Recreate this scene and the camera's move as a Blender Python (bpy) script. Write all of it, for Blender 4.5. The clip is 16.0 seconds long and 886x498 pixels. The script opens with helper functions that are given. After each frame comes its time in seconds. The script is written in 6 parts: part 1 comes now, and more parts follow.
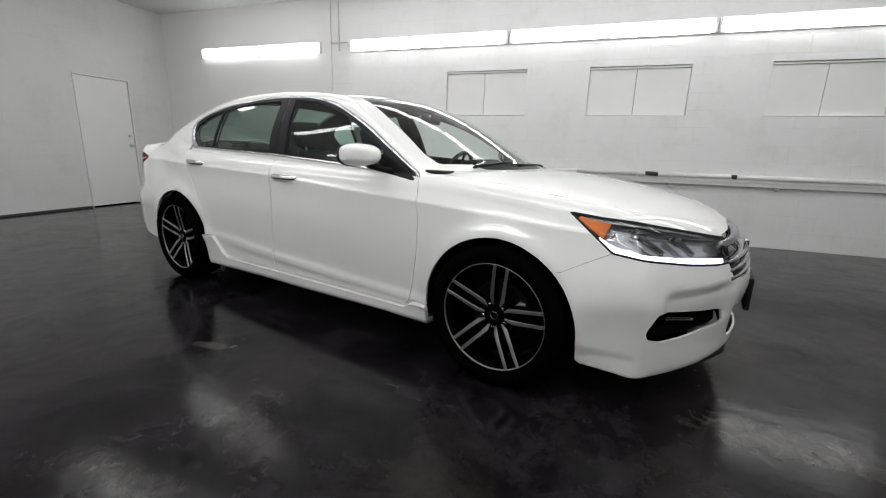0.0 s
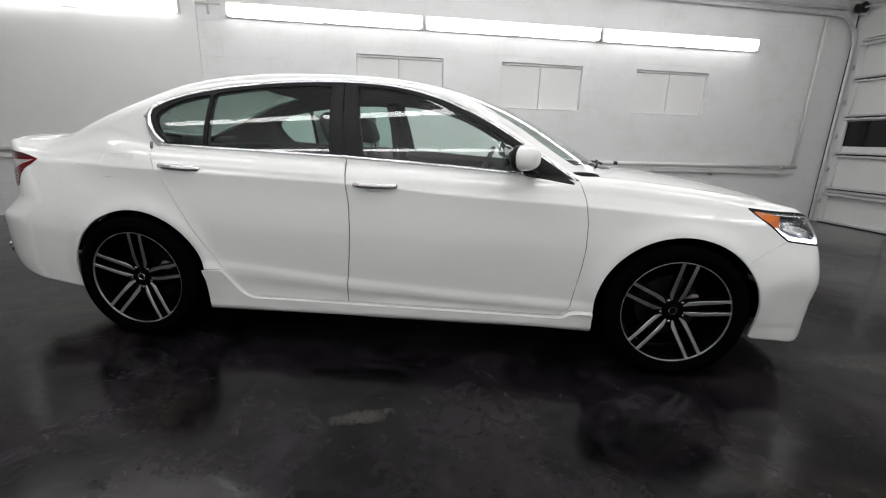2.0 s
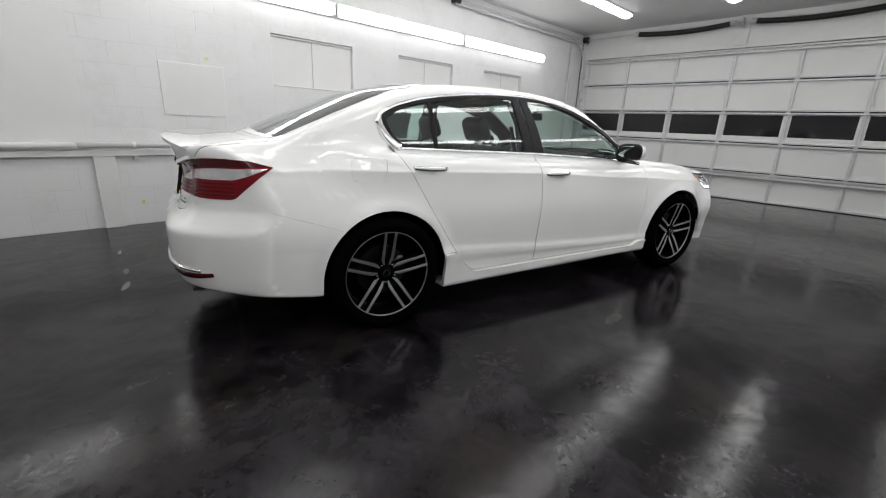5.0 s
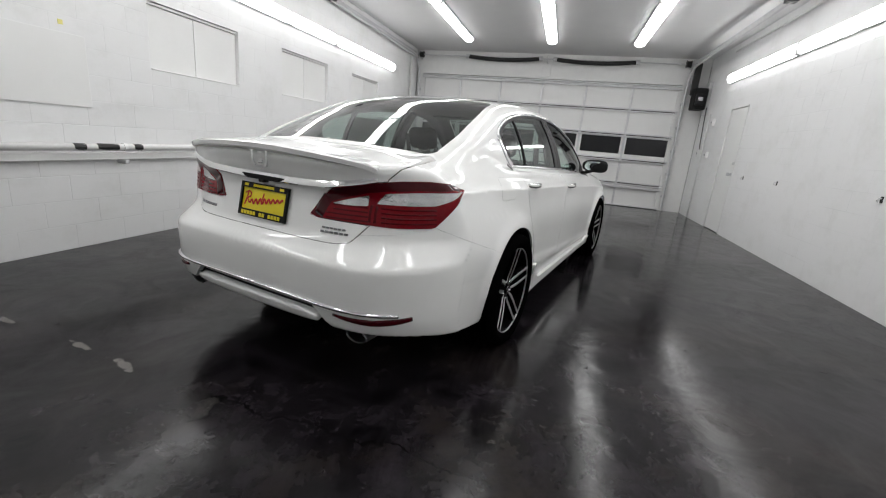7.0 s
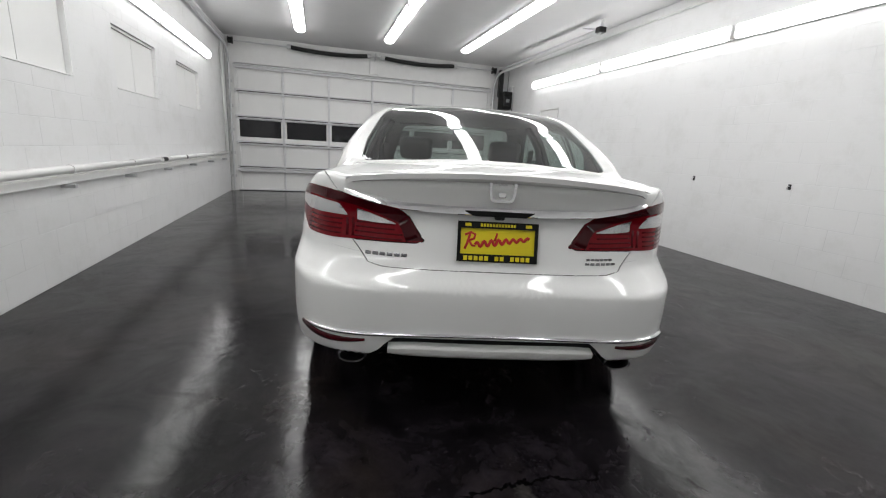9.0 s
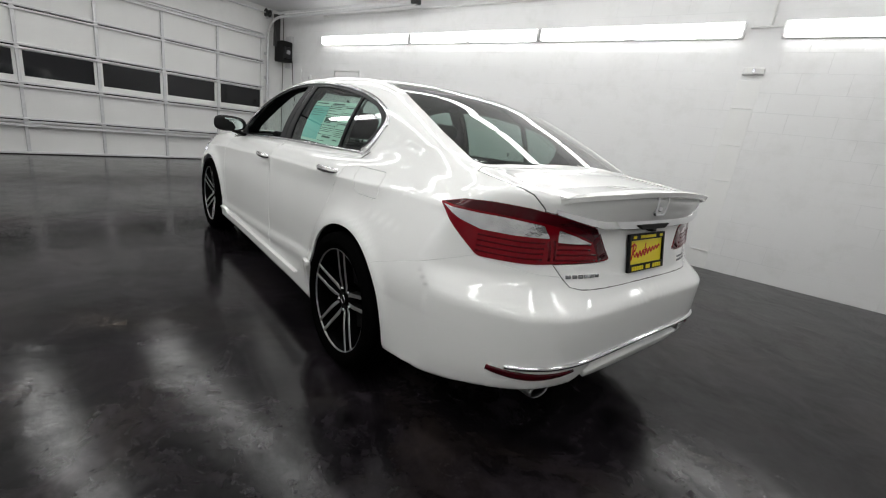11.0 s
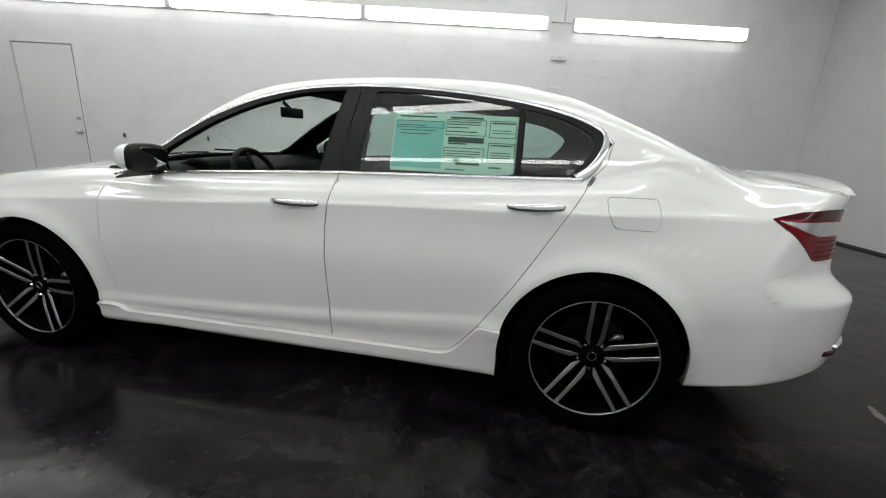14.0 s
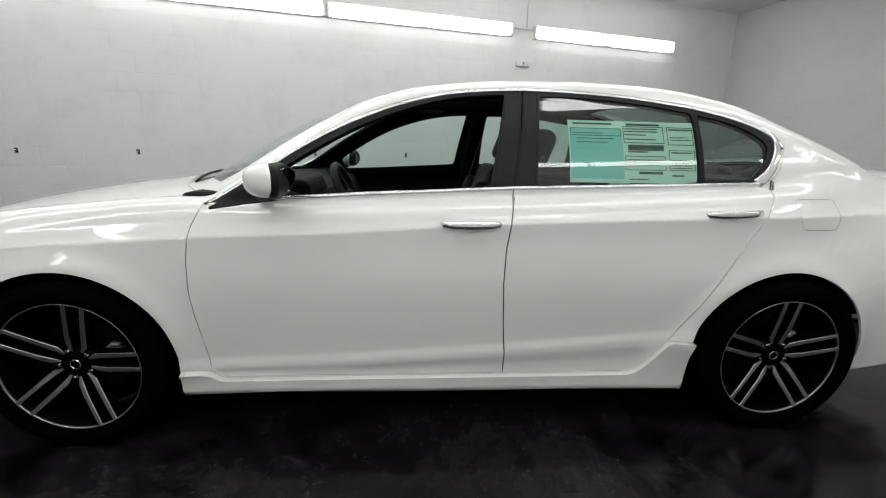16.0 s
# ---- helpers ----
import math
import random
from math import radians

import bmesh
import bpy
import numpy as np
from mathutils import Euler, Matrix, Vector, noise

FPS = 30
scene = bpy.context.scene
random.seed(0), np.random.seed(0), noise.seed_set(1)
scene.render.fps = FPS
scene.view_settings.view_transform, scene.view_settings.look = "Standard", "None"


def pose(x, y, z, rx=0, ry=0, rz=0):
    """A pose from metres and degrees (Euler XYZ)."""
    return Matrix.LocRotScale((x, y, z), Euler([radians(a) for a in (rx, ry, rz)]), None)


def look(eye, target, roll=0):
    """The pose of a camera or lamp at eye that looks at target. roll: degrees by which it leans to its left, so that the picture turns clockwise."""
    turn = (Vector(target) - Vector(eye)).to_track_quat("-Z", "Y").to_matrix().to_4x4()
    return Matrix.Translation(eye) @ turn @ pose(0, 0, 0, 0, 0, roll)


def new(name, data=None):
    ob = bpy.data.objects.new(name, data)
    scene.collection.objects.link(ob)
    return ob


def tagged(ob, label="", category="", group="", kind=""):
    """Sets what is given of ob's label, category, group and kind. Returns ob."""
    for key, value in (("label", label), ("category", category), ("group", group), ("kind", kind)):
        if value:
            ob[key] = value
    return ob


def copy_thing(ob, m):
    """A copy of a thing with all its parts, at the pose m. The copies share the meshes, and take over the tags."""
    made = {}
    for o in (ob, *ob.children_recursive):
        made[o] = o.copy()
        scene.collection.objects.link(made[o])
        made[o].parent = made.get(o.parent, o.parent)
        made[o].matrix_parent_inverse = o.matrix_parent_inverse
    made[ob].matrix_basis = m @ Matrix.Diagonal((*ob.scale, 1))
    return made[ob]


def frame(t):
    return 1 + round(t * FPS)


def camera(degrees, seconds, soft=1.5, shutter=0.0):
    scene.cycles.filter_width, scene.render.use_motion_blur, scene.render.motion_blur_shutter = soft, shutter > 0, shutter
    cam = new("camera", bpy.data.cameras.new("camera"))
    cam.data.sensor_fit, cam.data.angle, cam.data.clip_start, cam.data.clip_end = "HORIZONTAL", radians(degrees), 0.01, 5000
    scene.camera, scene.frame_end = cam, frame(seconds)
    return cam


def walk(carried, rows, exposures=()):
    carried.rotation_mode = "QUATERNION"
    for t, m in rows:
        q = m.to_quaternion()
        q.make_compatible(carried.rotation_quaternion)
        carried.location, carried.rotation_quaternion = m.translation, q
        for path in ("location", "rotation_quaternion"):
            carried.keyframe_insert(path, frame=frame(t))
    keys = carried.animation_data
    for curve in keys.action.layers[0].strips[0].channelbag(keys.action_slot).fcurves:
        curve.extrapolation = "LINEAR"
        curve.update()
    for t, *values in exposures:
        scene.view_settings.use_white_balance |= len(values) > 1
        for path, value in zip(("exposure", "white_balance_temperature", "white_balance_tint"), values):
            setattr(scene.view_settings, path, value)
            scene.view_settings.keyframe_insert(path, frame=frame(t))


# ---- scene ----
from mathutils.geometry import delaunay_2d_cdt

# ---------------------------------------------------------------- camera
cam = camera(93.0, 16.0, soft=1.15)
WALK = [
    (0, pose(1.504, -2.984, 1.077, 76.61, -1.64, 19.27)),
    (0.5, pose(1.025, -2.942, 1.075, 75.90, -0.89, 10.10)),
    (1, pose(0.592, -2.883, 1.068, 73.22, -0.98, 0.48)),
    (1.5, pose(0.157, -2.883, 1.084, 75.14, -1.45, -3.40)),
    (2, pose(-0.237, -2.915, 1.107, 75.39, -1.70, -7.62)),
    (2.5, pose(-0.651, -2.891, 1.137, 75.84, -4.24, -11.39)),
    (3, pose(-1.094, -2.881, 1.159, 75.57, -1.63, -17.80)),
    (5.5, pose(-3.268, -2.070, 1.181, 74.48, -3.55, -50.00)),
    (6, pose(-3.518, -1.628, 1.156, 75.84, -4.00, -56.73)),
    (6.5, pose(-3.765, -1.201, 1.155, 75.81, -4.35, -65.00)),
    (7, pose(-3.935, -0.743, 1.154, 75.40, -4.91, -74.09)),
    (7.5, pose(-3.981, -0.231, 1.164, 76.13, -4.36, -79.43)),
    (8, pose(-4.027, 0.247, 1.181, 76.01, -3.67, -91.80)),
    (8.5, pose(-3.903, 0.739, 1.157, 76.50, -2.53, -97.47)),
    (9, pose(-3.776, 1.212, 1.148, 76.73, -3.22, -106.02)),
    (9.5, pose(-3.554, 1.631, 1.155, 77.16, -3.36, -117.77)),
    (10, pose(-3.283, 2.027, 1.184, 76.66, -4.84, -125.72)),
    (12.5, pose(-1.535, 2.678, 1.181, 73.28, -4.17, -168.12)),
    (13, look((-1.189, 2.735, 1.164), (-0.977, 0.830, 0.611), 1.0)),
    (13.5, pose(-0.820, 2.666, 1.201, 74.17, -1.26, -175.37)),
    (14, pose(-0.428, 2.698, 1.192, 74.59, -2.50, 177.44)),
    (14.5, pose(-0.034, 2.655, 1.185, 74.21, 0.10, 176.29)),
    (15, pose(0.326, 2.592, 1.177, 74.44, -2.19, 172.72)),
    (15.5, pose(0.605, 2.543, 1.196, 75.74, -1.59, 165.74)),
    (16, pose(0.680, 2.292, 1.176, 75.59, -1.34, 162.72)),
]
EXPOSURES = [(0, -0.02, 6400, 10), (3, 0.0, 6400, 10), (6, 0.12, 6380, 10), (9, 0.25, 6400, 10), (10.2, 0.22, 6420, 9.5), (12.5, 0.0, 6470, 8), (16, -0.07, 6480, 7.5)]
walk(cam, WALK, EXPOSURES)

# ---------------------------------------------------------------- world and exposure
world = bpy.data.worlds.new("world")
scene.world = world
world.use_nodes = True
world.node_tree.nodes["Background"].inputs[0].default_value = (0.5, 0.5, 0.5, 1)
world.node_tree.nodes["Background"].inputs[1].default_value = 0.0
TUBE = 8.0          # strength of the fluorescent lenses

# ---------------------------------------------------------------- materials
def material(name):
    m = bpy.data.materials.new(name)
    m.use_nodes = True
    return m, m.node_tree.nodes, m.node_tree.links, m.node_tree.nodes["Principled BSDF"]


def plain(name, colour, rough=0.5, metal=0.0, coat=0.0, spec=0.5, grain=0.0, grain_scale=60.0, bump=0.0):
    """A surface of one colour with a little grain in tone and gloss."""
    m, n, l, b = material(name)
    b.inputs["Base Color"].default_value = (*colour, 1)
    b.inputs["Roughness"].default_value = rough
    b.inputs["Metallic"].default_value = metal
    b.inputs["Coat Weight"].default_value = coat
    b.inputs["Coat Roughness"].default_value = 0.03
    b.inputs["Specular IOR Level"].default_value = spec
    if grain or bump:
        tc = n.new("ShaderNodeTexCoord")
        nz = n.new("ShaderNodeTexNoise")
        nz.inputs["Scale"].default_value = grain_scale
        nz.inputs["Detail"].default_value = 4
        l.new(tc.outputs["Object"], nz.inputs["Vector"])
        if grain:
            mx = n.new("ShaderNodeMixRGB")
            mx.inputs[1].default_value = (*[c * (1 - grain) for c in colour], 1)
            mx.inputs[2].default_value = (*[min(1, c * (1 + grain)) for c in colour], 1)
            l.new(nz.outputs["Fac"], mx.inputs[0])
            l.new(mx.outputs[0], b.inputs["Base Color"])
        if bump:
            bp = n.new("ShaderNodeBump")
            bp.inputs["Strength"].default_value = bump
            bp.inputs["Distance"].default_value = 0.01
            l.new(nz.outputs["Fac"], bp.inputs["Height"])
            l.new(bp.outputs[0], b.inputs["Normal"])
    return m


def glass(name, tint, gloss=0.0, face=0.03):
    """Thin automotive glass: tinted see-through with a Fresnel mirror."""
    m, n, l, b = material(name)
    n.remove(b)
    tr = n.new("ShaderNodeBsdfTransparent")
    tr.inputs[0].default_value = (*tint, 1)
    gl = n.new("ShaderNodeBsdfGlossy")
    gl.inputs["Roughness"].default_value = gloss
    gl.inputs[0].default_value = (1, 1, 1, 1)
    lw = n.new("ShaderNodeLayerWeight")
    lw.inputs[0].default_value = 0.5
    pw = n.new("ShaderNodeMath")
    pw.operation = "POWER"
    pw.inputs[1].default_value = 5.0
    l.new(lw.outputs["Facing"], pw.inputs[0])
    fr = n.new("ShaderNodeMath")
    fr.operation = "MULTIPLY_ADD"
    fr.inputs[1].default_value, fr.inputs[2].default_value = 0.96, face
    l.new(pw.outputs[0], fr.inputs[0])
    mx = n.new("ShaderNodeMixShader")
    l.new(fr.outputs[0], mx.inputs[0])
    l.new(tr.outputs[0], mx.inputs[1])
    l.new(gl.outputs[0], mx.inputs[2])
    l.new(mx.outputs[0], n["Material Output"].inputs[0])
    return m


def emitter(name, colour, strength):
    m, n, l, b = material(name)
    b.inputs["Base Color"].default_value = (0.9, 0.9, 0.9, 1)
    b.inputs["Emission Color"].default_value = (*colour, 1)
    b.inputs["Emission Strength"].default_value = strength
    b.inputs["Roughness"].default_value = 0.4
    return m


def wall_paint(name, axis, tone=1.0):
    """White painted concrete block: filled joints, roller grain, faint scuffs and yellowed patches. axis: 0 or 1, the
    wall's run. tone: scales the colour.
    """
    m, n, l, b = material(name)
    tc = n.new("ShaderNodeNewGeometry")
    sep = n.new("ShaderNodeSeparateXYZ")
    com = n.new("ShaderNodeCombineXYZ")
    l.new(tc.outputs["Position"], sep.inputs[0])
    l.new(sep.outputs[axis], com.inputs[0])
    l.new(sep.outputs[2], com.inputs[1])
    br = n.new("ShaderNodeTexBrick")
    br.inputs["Scale"].default_value = 1.0
    br.inputs["Brick Width"].default_value = 0.406
    br.inputs["Row Height"].default_value = 0.203
    br.inputs["Mortar Size"].default_value = 0.004
    br.inputs["Mortar Smooth"].default_value = 0.6
    l.new(com.outputs[0], br.inputs["Vector"])
    fade = n.new("ShaderNodeTexNoise")
    fade.inputs["Scale"].default_value = 0.9
    fade.inputs["Detail"].default_value = 3
    l.new(com.outputs[0], fade.inputs["Vector"])
    fr = n.new("ShaderNodeMapRange")
    fr.inputs[1].default_value, fr.inputs[2].default_value = 0.42, 0.62
    l.new(fade.outputs["Fac"], fr.inputs[0])
    jm = n.new("ShaderNodeMath")
    jm.operation = "MULTIPLY"
    l.new(br.outputs["Fac"], jm.inputs[0])
    l.new(fr.outputs[0], jm.inputs[1])
    gr = n.new("ShaderNodeTexNoise")
    gr.inputs["Scale"].default_value = 45
    gr.inputs["Detail"].default_value = 6
    l.new(com.outputs[0], gr.inputs["Vector"])
    inv = n.new("ShaderNodeMath")
    inv.operation = "MULTIPLY_ADD"
    inv.inputs[1].default_value = -1.0
    l.new(jm.outputs[0], inv.inputs[0])
    gs = n.new("ShaderNodeMath")
    gs.operation = "MULTIPLY"
    gs.inputs[1].default_value = 0.35
    l.new(gr.outputs["Fac"], gs.inputs[0])
    l.new(gs.outputs[0], inv.inputs[2])
    bp = n.new("ShaderNodeBump")
    bp.inputs["Strength"].default_value = 0.22
    bp.inputs["Distance"].default_value = 0.006
    l.new(inv.outputs[0], bp.inputs["Height"])
    l.new(bp.outputs[0], b.inputs["Normal"])
    st = n.new("ShaderNodeTexNoise")
    st.inputs["Scale"].default_value = 2.3
    st.inputs["Detail"].default_value = 8
    st.inputs["Roughness"].default_value = 0.7
    l.new(com.outputs[0], st.inputs["Vector"])
    rp = n.new("ShaderNodeValToRGB")
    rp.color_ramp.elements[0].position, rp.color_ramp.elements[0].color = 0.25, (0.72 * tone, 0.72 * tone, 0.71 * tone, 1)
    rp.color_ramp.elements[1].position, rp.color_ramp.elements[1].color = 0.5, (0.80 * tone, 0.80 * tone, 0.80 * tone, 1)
    l.new(st.outputs["Fac"], rp.inputs[0])
    dk = n.new("ShaderNodeMixRGB")
    dk.blend_type = "MULTIPLY"
    dk.inputs[2].default_value = (0.90, 0.90, 0.90, 1)
    l.new(jm.outputs[0], dk.inputs[0])
    l.new(rp.outputs[0], dk.inputs[1])
    l.new(dk.outputs[0], b.inputs["Base Color"])
    b.inputs["Roughness"].default_value = 0.45
    return m


def floor_coat(name):
    """Dark sealed concrete: worn gloss, pale scuffs, brown traffic stains, hairline cracks and one painted reflection.
    """
    m, n, l, b = material(name)
    tc = n.new("ShaderNodeTexCoord")
    def noise_at(scale, detail=6, rough=0.6, dist=0.0):
        t = n.new("ShaderNodeTexNoise")
        t.inputs["Scale"].default_value = scale
        t.inputs["Detail"].default_value = detail
        t.inputs["Roughness"].default_value = rough
        t.inputs["Distortion"].default_value = dist
        l.new(tc.outputs["Object"], t.inputs["Vector"])
        return t.outputs["Fac"]
    def ramp(src, p0, c0, p1, c1):
        r = n.new("ShaderNodeValToRGB")
        r.color_ramp.elements[0].position, r.color_ramp.elements[0].color = p0, (*c0, 1)
        r.color_ramp.elements[1].position, r.color_ramp.elements[1].color = p1, (*c1, 1)
        l.new(src, r.inputs[0])
        return r.outputs[0]
    big = ramp(noise_at(1.7, 9, 0.70, 0.9), 0.38, (0.0020, 0.0018, 0.0024), 0.66, (0.023, 0.0198, 0.0238))
    fine = ramp(noise_at(9, 10, 0.75, 0.8), 0.36, (0.35, 0.35, 0.35), 0.66, (1.5, 1.45, 1.45))
    mul = n.new("ShaderNodeMixRGB")
    mul.blend_type, mul.inputs[0].default_value = "MULTIPLY", 1.0
    l.new(big, mul.inputs[1])
    l.new(fine, mul.inputs[2])
    brown = n.new("ShaderNodeMixRGB")
    l.new(ramp(noise_at(1.3, 6, 0.65, 0.6), 0.50, (0, 0, 0), 0.70, (0.7, 0.7, 0.7)), brown.inputs[0])
    l.new(mul.outputs[0], brown.inputs[1])
    brown.inputs[2].default_value = (0.030, 0.0235, 0.021, 1)
    pale = n.new("ShaderNodeMixRGB")
    l.new(ramp(noise_at(5.0, 10, 0.75, 0.3), 0.70, (0, 0, 0), 0.78, (0.7, 0.7, 0.7)), pale.inputs[0])
    l.new(brown.outputs[0], pale.inputs[1])
    pale.inputs[2].default_value = (0.045, 0.044, 0.043, 1)
    # single worn spots, and at (0.10, -2.21) a painted reflection: centre, half lengths, turn, colour, how ragged
    sep = n.new("ShaderNodeSeparateXYZ")
    l.new(tc.outputs["Object"], sep.inputs[0])
    ragged = noise_at(16.0, 8, 0.72, 0.8)
    col = pale.outputs[0]
    def calc(op, a, c):
        q = n.new("ShaderNodeMath")
        q.operation = op
        for i, v in enumerate((a, c)):
            if isinstance(v, (int, float)):
                q.inputs[i].default_value = v
            else:
                l.new(v, q.inputs[i])
        return q.outputs[0]
    def lay(mask, colour):
        mx = n.new("ShaderNodeMixRGB")
        l.new(mask, mx.inputs[0])
        l.new(col, mx.inputs[1])
        mx.inputs[2].default_value = (*colour, 1)
        return mx.outputs[0]
    spots = (((-2.61, 1.10), (0.10, 0.025), 70, 0.15, 9.0), ((-2.56, 1.45), (0.09, 0.02), 80, 0.12, 8.0), ((-2.52, 2.06), (0.10, 0.02), 85, 0.10, 8.0),
             ((0.10, -2.21), (0.30, 0.06), 4, 0.026, 1.5), ((2.34, -1.20), (0.40, 0.13), -8, 0.06, 1.8), ((-2.72, 0.53), (0.08, 0.04), 20, 0.045, 3.0),
             ((-2.47, -0.42), (0.30, 0.11), 35, 0.024, 1.2), ((-1.95, -0.63), (0.25, 0.08), 20, 0.024, 1.2), ((-2.62, -0.72), (0.55, 0.10), 10, 0.028, 1.2),
             ((-0.65, 1.34), (0.40, 0.10), 25, 0.022, 1.0), ((-0.35, -1.40), (0.15, 0.05), 10, 0.05, 3.0), ((-0.08, 1.85), (0.25, 0.09), 30, 0.04, 2.0))
    for (px, py), (hx, hy), turn, tone, crisp in spots:
        cs, sn = math.cos(radians(turn)), math.sin(radians(turn))
        dx, dy = calc("SUBTRACT", sep.outputs[0], px), calc("SUBTRACT", sep.outputs[1], py)
        u = calc("DIVIDE", calc("ADD", calc("MULTIPLY", dx, cs), calc("MULTIPLY", dy, sn)), hx)
        v = calc("DIVIDE", calc("SUBTRACT", calc("MULTIPLY", dy, cs), calc("MULTIPLY", dx, sn)), hy)
        r = calc("ADD", calc("MULTIPLY", u, u), calc("MULTIPLY", v, v))
        body = calc("SUBTRACT", 1.0, r)
        q = n.new("ShaderNodeMath")
        q.operation, q.use_clamp = "MULTIPLY", True
        l.new(calc("ADD", body, calc("MULTIPLY", calc("SUBTRACT", ragged, 0.52), 5.0)), q.inputs[0])
        q.inputs[1].default_value = crisp * 0.4
        near = calc("LESS_THAN", r, 2.6)
        col = lay(calc("MULTIPLY", q.outputs[0], near), (tone, tone * (0.93 if tone > 0.04 else 0.82), tone * (0.88 if tone > 0.04 else 0.70)))
    # a hairline crack across the slab
    wob = calc("MULTIPLY", calc("SUBTRACT", noise_at(2.2, 6, 0.6), 0.5), 0.35)
    line = calc("LESS_THAN", calc("ABSOLUTE", calc("ADD", calc("ADD", sep.outputs[0], 2.66), wob), 0.0), 0.0045)
    col = lay(calc("MULTIPLY", line, calc("LESS_THAN", calc("ABSOLUTE", calc("SUBTRACT", sep.outputs[1], 1.1), 0.0), 1.7)), (0.002, 0.002, 0.002))
    l.new(col, b.inputs["Base Color"])
    # the coat is glossy in places and worn dull in others
    worn_patch = ramp(noise_at(2.4, 12, 0.72, 1.2), 0.40, (0, 0, 0), 0.62, (1, 1, 1))
    grit = noise_at(24.0, 10, 0.8, 0.5)
    specks = ramp(noise_at(48.0, 7, 0.75, 0.6), 0.50, (0, 0, 0), 0.58, (1, 1, 1))
    rough_a = calc("ADD", calc("ADD", calc("MULTIPLY", worn_patch, 0.09), 0.055), calc("MULTIPLY", specks, 0.14))
    l.new(calc("MAXIMUM", rough_a, 0.035), b.inputs["Roughness"])
    l.new(calc("SUBTRACT", 0.27, calc("MULTIPLY", worn_patch, 0.11)), b.inputs["Specular IOR Level"])
    bp = n.new("ShaderNodeBump")
    bp.inputs["Strength"].default_value = 0.085
    bp.inputs["Distance"].default_value = 0.005
    l.new(calc("ADD", grit, calc("MULTIPLY", noise_at(3.2, 2, 0.5, 0.8), 7.0)), bp.inputs["Height"])
    l.new(bp.outputs[0], b.inputs["Normal"])
    return m


def pearl(name):
    """Pearl white car paint under a clear coat."""
    m, n, l, b = material(name)
    b.inputs["Base Color"].default_value = (0.88, 0.885, 0.87, 1)
    b.inputs["Roughness"].default_value = 0.42
    b.inputs["Specular IOR Level"].default_value = 0.3
    b.inputs["Coat Weight"].default_value = 1.0
    b.inputs["Coat Roughness"].default_value = 0.02
    b.inputs["Coat IOR"].default_value = 1.7
    return m


